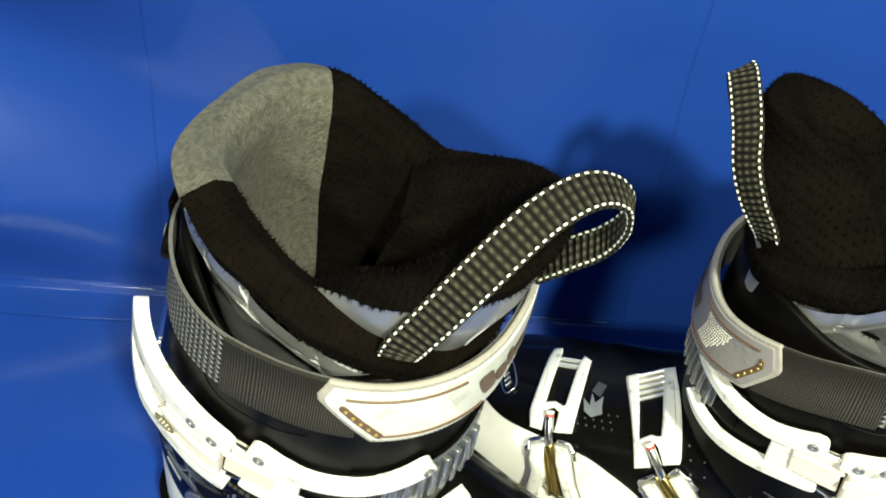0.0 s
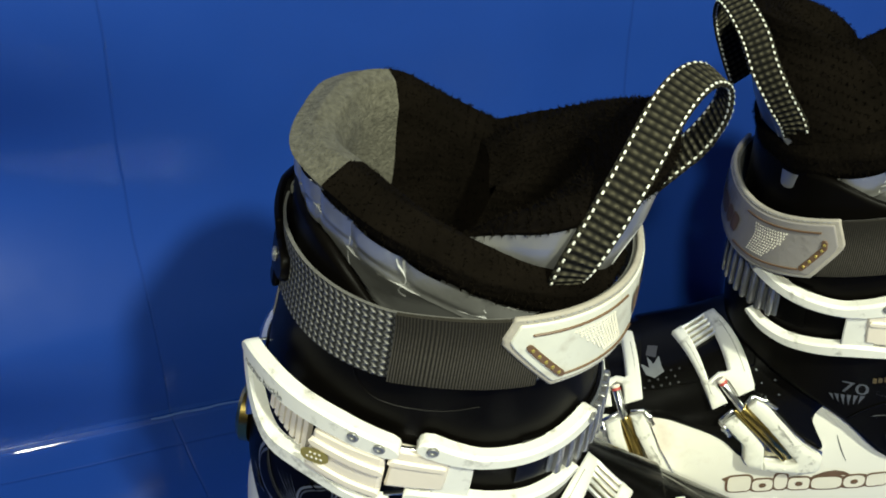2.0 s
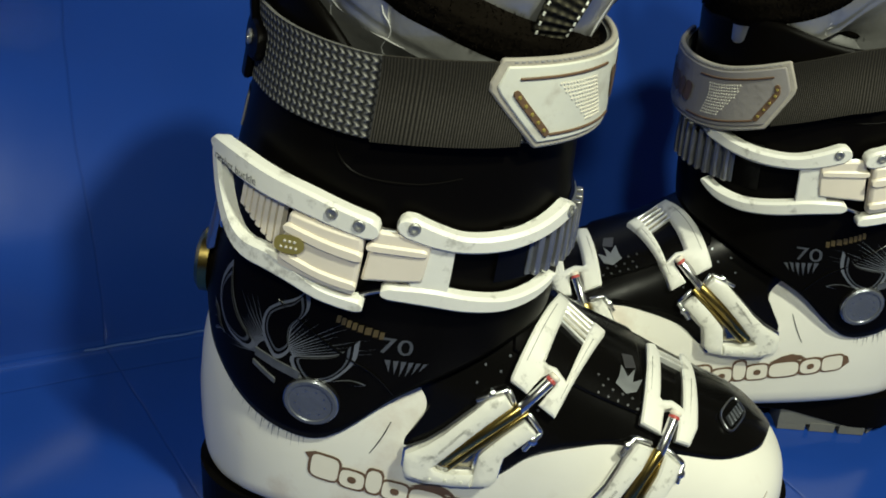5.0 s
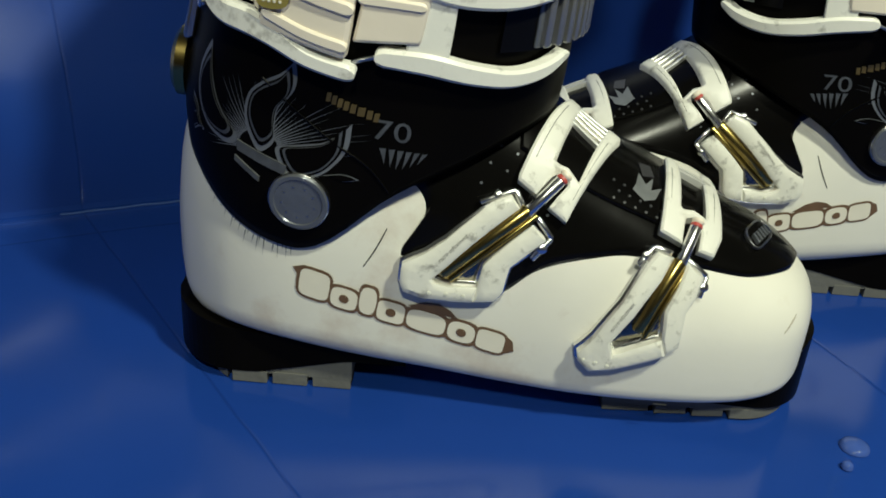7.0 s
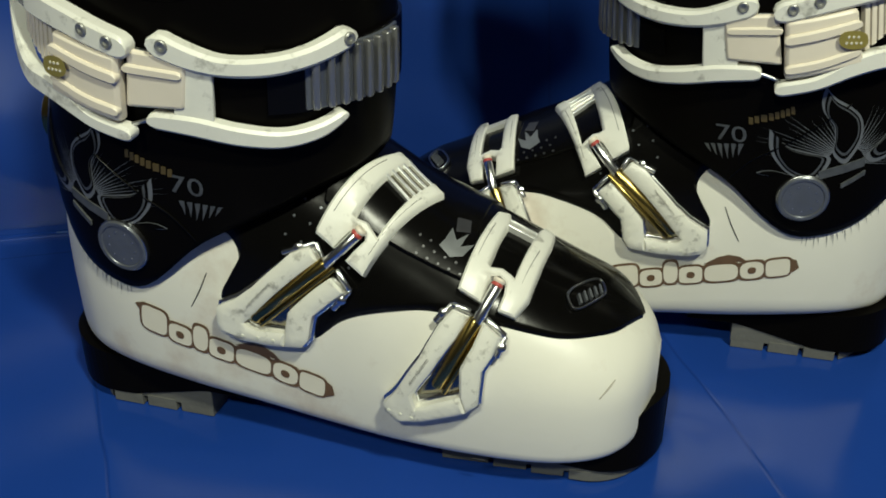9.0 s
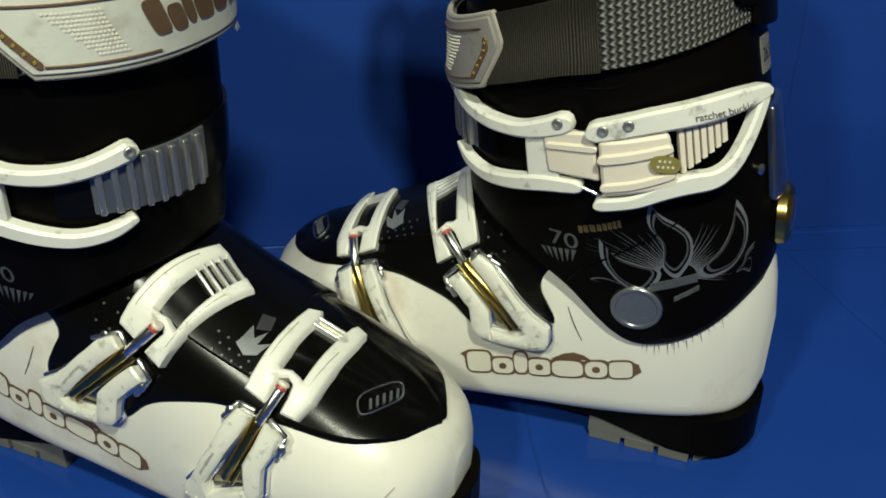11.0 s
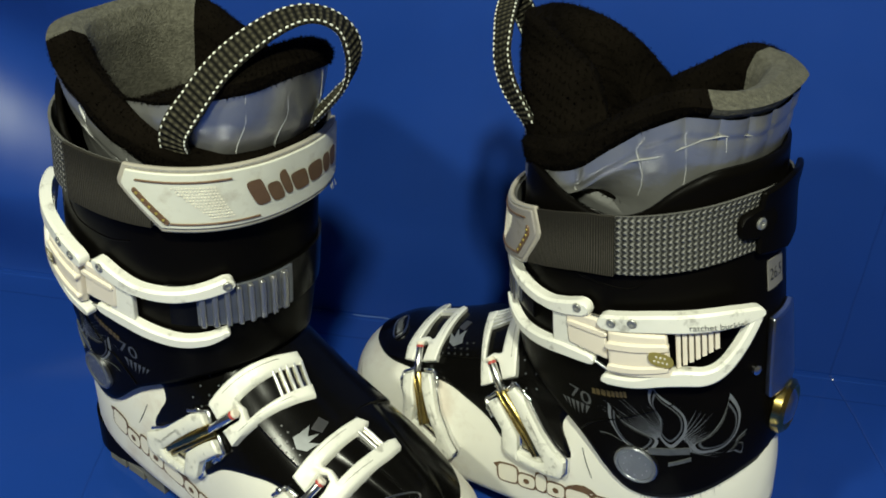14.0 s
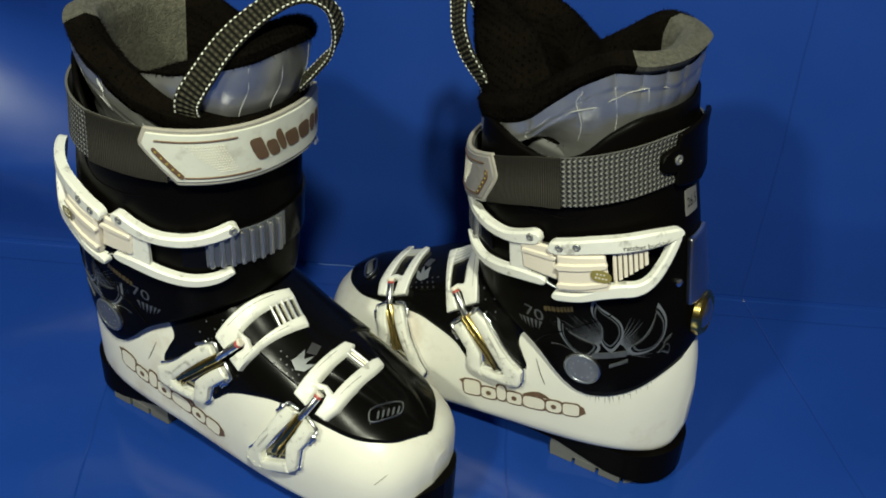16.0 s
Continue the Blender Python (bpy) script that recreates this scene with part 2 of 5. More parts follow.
def part(name, bm, material, parent=None, label="", smooth=True, bevel=0.0, thick=0.0):
    """One mesh object. While FLIP is set, the mesh is mirrored for the left boot."""
    if FLIP[0]:
        for v in bm.verts:
            v.co.y = -v.co.y
        bmesh.ops.reverse_faces(bm, faces=bm.faces[:])
    me = bpy.data.meshes.new(name)
    bm.to_mesh(me)
    bm.free()
    for p in me.polygons:
        p.use_smooth = smooth
    me.materials.append(material)
    if smooth:
        me.set_sharp_from_angle(angle=radians(42))
    ob = new(name, me)
    if parent is not None:
        ob.parent = parent
    if thick:
        s = ob.modifiers.new("thickness", "SOLIDIFY")
        s.thickness, s.offset = thick, -1
    if bevel:
        b = ob.modifiers.new("edge", "BEVEL")
        b.width, b.segments, b.limit_method, b.angle_limit = bevel, 2, "ANGLE", radians(40)
    if label:
        tagged(ob, label)
    return ob


def herm(table, k, x):
    """Smooth reading of column k of a table keyed by its first column."""
    xs = [r[0] for r in table]
    ys = [r[k] for r in table]
    if x <= xs[0]:
        return ys[0]
    if x >= xs[-1]:
        return ys[-1]
    i = max(j for j in range(len(xs)) if xs[j] <= x)
    i = min(i, len(xs) - 2)

    def slope(j):
        a, b = max(j - 1, 0), min(j + 1, len(xs) - 1)
        return (ys[b] - ys[a]) / (xs[b] - xs[a])

    h = xs[i + 1] - xs[i]
    t = (x - xs[i]) / h
    return ((1 + 2 * t) * (1 - t) ** 2 * ys[i] + t * (1 - t) ** 2 * h * slope(i) + t * t * (3 - 2 * t) * ys[i + 1] + t * t * (t - 1) * h * slope(i + 1))


def spow(v, p):
    return math.copysign(abs(v) ** p, v)


# lower shell: x, underside, crest, half width, height of the widest line
SHELL = [(0.001, 0.045, 0.080, 0.005, 0.060), (0.005, 0.032, 0.105, 0.0125, 0.058), (0.013, 0.0255, 0.128, 0.0215, 0.060),
         (0.022, 0.0245, 0.135, 0.029, 0.062), (0.035, 0.024, 0.14, 0.0365, 0.066), (0.06, 0.022, 0.15, 0.0445, 0.07), (0.09, 0.0175, 0.155, 0.047, 0.07),
         (0.12, 0.0145, 0.151, 0.047, 0.06), (0.15, 0.012, 0.138, 0.048, 0.05), (0.18, 0.010, 0.1175, 0.050, 0.047),
         (0.21, 0.010, 0.102, 0.051, 0.045), (0.24, 0.011, 0.0865, 0.049, 0.043), (0.26, 0.013, 0.078, 0.044, 0.043),
         (0.275, 0.016, 0.070, 0.035, 0.043), (0.284, 0.021, 0.063, 0.023, 0.043), (0.289, 0.031, 0.055, 0.010, 0.043)]
# lengthwise shift of the shell: the heel is tucked in, the toe box drawn out
STRETCH = [(0.0, 0.006), (0.02, 0.004), (0.05, 0.0), (0.15, 0.0015), (0.19, 0.0045), (0.225, 0.007), (0.26, 0.0065), (0.29, 0.0005)]
# cuff: height, back, front, half width
CUFF = [(0.07, 0.025, 0.13, 0.047), (0.085, 0.018, 0.142, 0.050), (0.10, 0.0145, 0.150, 0.0515), (0.12, 0.013, 0.163, 0.053),
        (0.135, 0.014, 0.167, 0.0545), (0.155, 0.019, 0.169, 0.0565), (0.175, 0.024, 0.170, 0.058), (0.20, 0.030, 0.170, 0.0595),
        (0.22, 0.035, 0.170, 0.060), (0.25, 0.041, 0.171, 0.0605), (0.275, 0.045, 0.169, 0.060)]


def on_shell(x, deg, off=0.0):
    """A point of the lower shell: x along the boot, deg from the outer side (0) over the crest (90)."""
    zb, zt, w, zm = (herm(SHELL, k, x) for k in (1, 2, 3, 4))
    c, s = math.cos(radians(deg)), math.sin(radians(deg))
    y = -(w + off) * spow(c, 2 / 2.2)
    z = zm + (zt - zm + off) * abs(s) ** (2 / 2.2) if s > 0 else zm - (zm - zb + off) * abs(s) ** (2 / 9.0)
    return Vector((x + herm(STRETCH, 1, x), y, z))


def on_side(x, z, off=0.0):
    """A point of the lower shell's outer side by x and height."""
    zb, zt, w, zm = (herm(SHELL, k, x) for k in (1, 2, 3, 4))
    q, e = ((z - zm) / (zt - zm), 2.2) if z > zm else ((zm - z) / (zm - zb), 9.0)
    return Vector((x + herm(STRETCH, 1, x), -(w + off) * (1 - min(0.98, q) ** e) ** (1 / e), z))


def on_cuff(deg, z, off=0.0):
    """A point of the cuff: deg round it from the front (0) by the outer side (90) to the back (180)."""
    b, f, ay = (herm(CUFF, k, z) for k in (1, 2, 3))
    cx, ax = (b + f) / 2, (f - b) / 2
    a = radians(deg)
    e = 2 / (2.3 if math.cos(a) > 0 else 2.3 + 0.25 * math.cos(a))
    return Vector((cx + (ax + off) * spow(math.cos(a), e), -(ay + off) * spow(math.sin(a), e), z))


def on_strap(deg, z, off=0.0):
    """Power strap: it lies on the cuff but stands off at the front."""
    loose = 0.0032 + (0.0020 if math.cos(radians(deg)) > 0 else -0.0025) * math.cos(radians(deg)) ** 2
    p = on_cuff(deg, max(0.215, min(0.25, z)), loose + off)
    return Vector((p.x, p.y, z))


def normal(f, u, v):
    du, dv = (f(u + 0.5, v) - f(u - 0.5, v), f(u, v + 0.0005) - f(u, v - 0.0005)) if f is not on_shell else (f(u + 0.0005, v) - f(u - 0.0005, v), f(u, v + 0.5) - f(u, v - 0.5))
    n = du.cross(dv).normalized()
    p = f(u, v, 0.001) - f(u, v)
    return n if n.dot(p) > 0 else -n


def grid(f, nu, nv, loop=False, size=None, rings=False):
    """A sheet f(u, v), u and v from 0 to 1. size: UV metres. rings: close the first and last rows with a face."""
    bm = bmesh.new()
    uv = bm.loops.layers.uv.new("UVMap")
    cols = nu if loop else nu + 1
    rows_ = [[bm.verts.new(f(i / nu, j / nv)) for i in range(cols)] for j in range(nv + 1)]
    for j in range(nv):
        for i in range(nu):
            k = (i + 1) % cols
            face = bm.faces.new((rows_[j][i], rows_[j][k], rows_[j + 1][k], rows_[j + 1][i]))
            if size:
                for lp, (a, b) in zip(face.loops, ((i, j), (i + 1, j), (i + 1, j + 1), (i, j + 1))):
                    lp[uv].uv = (a / nu * size[0], b / nv * size[1])
    if rings:
        bm.faces.new(rows_[0][::-1])
        bm.faces.new(rows_[-1])
    bmesh.ops.recalc_face_normals(bm, faces=bm.faces[:])
    return bm


def slab(f, nu, nv, lo, hi, size=None):
    """A solid plate on a surface: f(u, v, off) between the offsets lo and hi."""
    bm = bmesh.new()
    uv = bm.loops.layers.uv.new("UVMap")
    top = [[bm.verts.new(f(i / nu, j / nv, hi)) for i in range(nu + 1)] for j in range(nv + 1)]
    bot = [[bm.verts.new(f(i / nu, j / nv, lo)) for i in range(nu + 1)] for j in range(nv + 1)]
    for j in range(nv):
        for i in range(nu):
            face = bm.faces.new((top[j][i], top[j][i + 1], top[j + 1][i + 1], top[j + 1][i]))
            if size:
                for lp, (a, b) in zip(face.loops, ((i, j), (i + 1, j), (i + 1, j + 1), (i, j + 1))):
                    lp[uv].uv = (a / nu * size[0], b / nv * size[1])
            bm.faces.new((bot[j][i], bot[j + 1][i], bot[j + 1][i + 1], bot[j][i + 1]))
    for j in range(nv):
        for i in (0, nu):
            bm.faces.new((top[j][i], top[j + 1][i], bot[j + 1][i], bot[j][i]))
    for i in range(nu):
        for j in (0, nv):
            bm.faces.new((top[j][i], bot[j][i], bot[j][i + 1], top[j][i + 1]))
    bmesh.ops.recalc_face_normals(bm, faces=bm.faces[:])
    return bm


def patch(f, quad, lo, hi, n=6):
    """A slab over a four-cornered field of a surface; corners in its own coordinates, in order round it."""
    (a, b, c, d) = [Vector((*q, 0)) for q in quad]

    def g(u, v, off):
        p = (a * (1 - u) + b * u) * (1 - v) + (d * (1 - u) + c * u) * v
        return f(p.x, p.y, off)

    return slab(g, n, n, lo, hi)


def smooth_line(pts, n):
    """Catmull-Rom through tuples of numbers, n + 1 points."""
    out = []
    m = len(pts) - 1
    for k in range(n + 1):
        s = k / n * m
        i = min(int(s), m - 1)
        t = s - i
        p = [pts[max(0, min(m, i + d))] for d in (-1, 0, 1, 2)]
        out.append(tuple(0.5 * (2 * b + (c - a) * t + (2 * a - 5 * b + 4 * c - d) * t * t + (3 * b - a - 3 * c + d) * t ** 3) for a, b, c, d in zip(*p)))
    return out


def bar(line, normals, widths, lo, hi, bev=0.0008, bm=None, round_ends=True):
    """A bar swept along points: half widths, heights lo to hi along the normals, chamfered."""
    own = bm is None
    bm = bm or bmesh.new()
    n = len(line)
    rings = []
    st = []
    for k in range(n):
        t = (line[min(k + 1, n - 1)] - line[max(k - 1, 0)]).normalized()
        st.append((line[k], t, normals[k], widths[k]))
    if round_ends:
        p, t, nn, w = st[0]
        a = [(p - t * w * 0.95, t, nn, w * 0.35), (p - t * w * 0.65, t, nn, w * 0.78)]
        p, t, nn, w = st[-1]
        b = [(p + t * w * 0.65, t, nn, w * 0.78), (p + t * w * 0.95, t, nn, w * 0.35)]
        st = a + st + b
    for p, t, nn, w in st:
        side = nn.cross(t).normalized()
        e = min(bev, w * 0.5)
        rings.append([bm.verts.new(p + side * a + nn * h) for a, h in ((-w, lo), (-w, hi - e), (-w + e, hi), (w - e, hi), (w, hi - e), (w, lo))])
    for a, b in zip(rings, rings[1:]):
        for i in range(6):
            k = (i + 1) % 6
            bm.faces.new((a[i], a[k], b[k], b[i]))
    bm.faces.new(rings[0][::-1])
    bm.faces.new(rings[-1])
    if own:
        bmesh.ops.recalc_face_normals(bm, faces=bm.faces[:])
    return bm


def surface_bar(f, pts, lo, hi, n=16, bev=0.0008, bm=None, round_ends=True):
    """A bar lying on a surface along (u, v, half width) points."""
    s = smooth_line(pts, n)
    return bar([f(u, v) for u, v, w in s], [normal(f, u, v) for u, v, w in s], [w for u, v, w in s], lo, hi, bev, bm, round_ends)


def on_flank(x, deg, off=0.0):
    """The shell's outer side, carried on straight down below its widest line."""
    if deg >= 0:
        return on_shell(x, deg, off)
    return on_side(x, herm(SHELL, 4, x) + deg * 0.0012, off)


def shrunk(outline, step, per_deg=0.0010):
    """An outline in (x, deg) moved inwards by a step in metres (outwards if negative)."""
    pts = [Vector((x, d * per_deg)) for x, d in outline]
    area = sum(p.x * q.y - q.x * p.y for p, q in zip(pts, pts[1:] + pts[:1]))
    sg = 1 if area > 0 else -1
    out = []
    for k, p in enumerate(pts):
        e0, e1 = (p - pts[k - 1]).normalized(), (pts[(k + 1) % len(pts)] - p).normalized()
        n0, n1 = Vector((-e0.y, e0.x)) * sg, Vector((-e1.y, e1.x)) * sg
        m = n0 + n1
        m = m / max(0.7, m.length_squared / 2) if m.length > 0.2 else n0
        q = p + m * step
        out.append((q.x, q.y / per_deg))
    return out


def plate(f, outline, lo, hi, edge=0.0008):
    """A moulded plate on a surface with a closed outline: walls, a chamfer and a flat top."""
    dense = []
    for (x0, d0), (x1, d1) in zip(outline, outline[1:] + outline[:1]):
        n = max(1, math.ceil(max(abs(x1 - x0) / 0.004, abs(d1 - d0) / 5)))
        dense += [(x0 + (x1 - x0) * k / n, d0 + (d1 - d0) * k / n) for k in range(n)]
    inner = shrunk(dense, edge)
    bm = decal(f, inner, 0, hi, (0.004, 5))
    rings = [[bm.verts.new(f(*p, h)) for p in ol] for ol, h in ((dense, lo), (dense, hi - edge), (inner, hi))]
    m = len(dense)
    for r0, r1 in zip(rings, rings[1:]):
        for i in range(m):
            bm.faces.new((r0[i], r0[(i + 1) % m], r1[(i + 1) % m], r1[i]))
    bmesh.ops.remove_doubles(bm, verts=bm.verts[:], dist=0.000005)
    bmesh.ops.recalc_face_normals(bm, faces=bm.faces[:])
    return bm


def turned(profile, place, axis, n=20):
    """A body of revolution: (radius, height) pairs round an axis."""
    bm = bmesh.new()
    q = Vector((0, 0, 1)).rotation_difference(axis.normalized()).to_matrix()
    rings = [[bm.verts.new(place + q @ Vector((r * math.cos(2 * math.pi * i / n), r * math.sin(2 * math.pi * i / n), h))) for i in range(n)] for r, h in profile]
    for a, b in zip(rings, rings[1:]):
        for i in range(n):
            k = (i + 1) % n
            bm.faces.new((a[i], a[k], b[k], b[i]))
    bm.faces.new(rings[0][::-1])
    bm.faces.new(rings[-1])
    bmesh.ops.recalc_face_normals(bm, faces=bm.faces[:])
    return bm


def rod(a, b, r, n=12):
    d = b - a
    return turned([(r * 0.8, 0), (r, r * 0.3), (r, d.length - r * 0.3), (r * 0.8, d.length)], a, d, n)


def box_at(bm, m, sx, sy, sz):
    vs = [bm.verts.new(m @ Vector((x * sx / 2, y * sy / 2, z * sz / 2))) for x in (-1, 1) for y in (-1, 1) for z in (-1, 1)]
    for f in ((0, 1, 3, 2), (4, 6, 7, 5), (0, 4, 5, 1), (2, 3, 7, 6), (0, 2, 6, 4), (1, 5, 7, 3)):
        bm.faces.new([vs[i] for i in f])


def decal(f, outline, lo, hi, cell, bm=None):
    """A thin printed shape on a surface from an outline in its coordinates. cell: the largest step before it is split."""
    own = bm is None
    bm = bm or bmesh.new()
    pts = [Vector((a, b, 0)) for a, b in outline]
    tris = [tuple(pts[i] for i in t) for t in geometry.tessellate_polygon([pts])]
    done = []
    while tris:
        a, b, c = tris.pop()
        ds = [max(abs(p.x - q.x) / cell[0], abs(p.y - q.y) / cell[1]) for p, q in ((a, b), (b, c), (c, a))]
        k = ds.index(max(ds))
        if ds[k] <= 1:
            done.append((a, b, c))
            continue
        p, q, r = ((a, b, c), (b, c, a), (c, a, b))[k]
        mid = (p + q) / 2
        tris += [(p, mid, r), (mid, q, r)]
    seen = {}

    def vert(p):
        key = (round(p.x, 7), round(p.y, 7))
        if key not in seen:
            seen[key] = bm.verts.new(f(p.x, p.y, hi))
        return seen[key]

    for t in done:
        vs = [vert(p) for p in t]
        if len(set(vs)) == 3:
            try:
                bm.faces.new(vs)
            except ValueError:
                pass
    if own:
        bmesh.ops.recalc_face_normals(bm, faces=bm.faces[:])
        if bm.faces and normal_of(bm).dot(f(pts[0].x, pts[0].y, 0.01) - f(pts[0].x, pts[0].y, 0)) < 0:
            bmesh.ops.reverse_faces(bm, faces=bm.faces[:])
    return bm


def normal_of(bm):
    n = Vector()
    for f in bm.faces:
        f.normal_update()
        n += f.normal * f.calc_area()
    return n


def writing(name, text, f, origin, along, up, height, off, material, parent, label=""):
    """Letters laid on a surface. along, up: steps of the surface's coordinates per metre of text."""
    cu = bpy.data.curves.new(name, "FONT")
    cu.body, cu.size, cu.resolution_u = text, height * 1.35, 3
    ob = bpy.data.objects.new(name, cu)
    scene.collection.objects.link(ob)
    me = bpy.data.meshes.new_from_object(ob.evaluated_get(bpy.context.evaluated_depsgraph_get()))
    bpy.data.objects.remove(ob)
    bm = bmesh.new()
    bm.from_mesh(me)
    bpy.data.meshes.remove(me)
    bmesh.ops.triangulate(bm, faces=bm.faces[:])
    for v in bm.verts:
        a, b = v.co.x, v.co.y
        v.co = f(origin[0] + along[0] * a + up[0] * b, origin[1] + along[1] * a + up[1] * b, off)
    o = part(name, bm, material, parent, label, smooth=False)
    return o


from mathutils import geometry


def furred(bm, n, length, seed):
    """Adds short pile to a sheet: thin blades scattered over its faces."""
    rnd = random.Random(seed)
    bm.faces.ensure_lookup_table()
    for f in bm.faces:
        f.normal_update()
    faces = bm.faces[:]
    areas = [f.calc_area() for f in faces]
    picks = rnd.choices(faces, areas, k=n)
    blades = []
    for f in picks:
        vs = [v.co for v in f.verts]
        w = [rnd.random() ** 0.7 for _ in vs]
        p = sum((v * k for v, k in zip(vs, w)), Vector()) / sum(w)
        d = (f.normal + Vector((rnd.gauss(0, 0.5), rnd.gauss(0, 0.5), rnd.gauss(0, 0.5)))).normalized()
        s = d.orthogonal().normalized()
        s.rotate(Matrix.Rotation(rnd.uniform(0, 6.28), 3, d))
        blades.append((p, d * length * rnd.uniform(0.5, 1.2), s * 0.00022))
    for p, d, s in blades:
        bm.faces.new((bm.verts.new(p - s), bm.verts.new(p + s), bm.verts.new(p + d)))
    return bm


# ---- the sheet and the room ----
WALL = pose(0, 0.2260, 0, 0, 0, 14.5)


def sheet():
    def f(u, v):
        x = -1.3 + 2.7 * u
        q = 2 * v - 1
        s = 0.03 * q + (1.22 if q < 0 else 1.02) * q * abs(q) ** 1.6
        if s < 0:
            y, z = s, 0.0
        else:
            y, z = 0.0, s
        if s > 0.005:
            k = min(1.0, (s - 0.005) / 0.08)
            y += k * 0.015 * (noise.noise(Vector((x * 2.2 + z * 1.2, z * 3.0, 3.1))))
            left = max(0.0, min(1.0, (-0.02 - x) / 0.25))
            y += k * left * 0.024 * math.sin(19 * (z + 0.55 * x) + 2.5 * noise.noise(Vector((x * 3, z * 3, 0.5))))
            y += k * 0.0036 * noise.noise(Vector((x * 9, z * 7, 8.1)))
        else:
            far = max(0.0, min(1.0, (-0.26 - y) / 0.12))
            z -= 0.0015 * far * (1 + noise.noise(Vector((x * 6, y * 7, 1.7)))) + 0.0007 * far * (1 + noise.noise(Vector((x * 19, y * 23, 4.2))))
            z -= 0.0005 * (1 + noise.noise(Vector((x * 11, y * 11, 5.0)))) * (1 if s < -0.005 else 0)
        return Vector((x, y, z))

    cuts = 300
    bm = grid(f, 150, cuts)
    ob = part("backdrop", bm, M_TARP)
    ob.matrix_world = WALL
    tagged(ob, "glossy royal-blue vinyl sheet hung on the wall and laid over the floor", "backdrop", kind="structure")
    # highlight on the raised fold between hanging and laid parts, painted as paler bars
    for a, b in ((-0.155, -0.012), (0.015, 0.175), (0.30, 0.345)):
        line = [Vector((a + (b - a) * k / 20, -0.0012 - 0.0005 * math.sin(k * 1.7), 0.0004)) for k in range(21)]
        fold = part("crease", bar(line, [Vector((0, -0.5, 0.85)).normalized()] * 21, [0.0006] * 21, 0, 0.0005), mat_fold, ob, "pale fold line of the sheet, its highlight painted on")


def bubbles():
    """Two small air blisters in the vinyl beside the boot."""
    for x, y, r in ((0.2190, -0.0600, 0.0065), (0.2080, -0.0720, 0.0026)):
        ob = part("backdrop_blister", turned([(r, -0.0012), (r * 0.92, 0.0003), (r * 0.7, 0.0011), (r * 0.35, 0.0016), (r * 0.08, 0.0018)], Vector((x, y, 0)), Vector((0, 0, 1)), 28), M_BLISTER)
        tagged(ob, "small clear air blister in the blue vinyl", "blister", kind="structure")


# matt paler blue: the fold's highlight is put into the colour
mat_fold = mat("fold_highlight", (0.07, 0.13, 0.36), 0.8, spec=0.1, var=0.3, scale=60)
sheet()
bubbles()


def plain(name, size, place, material, label, cat):
    bm = bmesh.new()
    box_at(bm, Matrix.Identity(4), *size)
    bmesh.ops.recalc_face_normals(bm, faces=bm.faces[:])
    ob = part(name, bm, material, None, smooth=False)
    ob.location = place
    tagged(ob, label, cat, kind="structure")


plain("floor", (4.2, 4.2, 0.1), (0, -0.9, -0.056), M_BOARD, "plain brown boards under the blue sheet", "floor")
plain("ceiling", (4.2, 4.2, 0.1), (0, -0.9, 2.45), M_PAINT, "plain pale painted ceiling", "ceiling")
plain("wall_north", (4.2, 0.1, 2.4), (0, 1.15, 1.196), M_PAINT, "plain pale painted wall behind the sheet", "wall")
plain("wall_south", (4.2, 0.1, 2.4), (0, -2.95, 1.196), M_PAINT, "plain pale painted wall", "wall")
plain("wall_west", (0.1, 4.0, 2.4), (-2.05, -0.9, 1.196), M_PAINT, "plain pale painted wall", "wall")
plain("wall_east", (0.1, 4.0, 2.4), (2.05, -0.9, 1.196), M_PAINT, "plain pale painted wall", "wall")

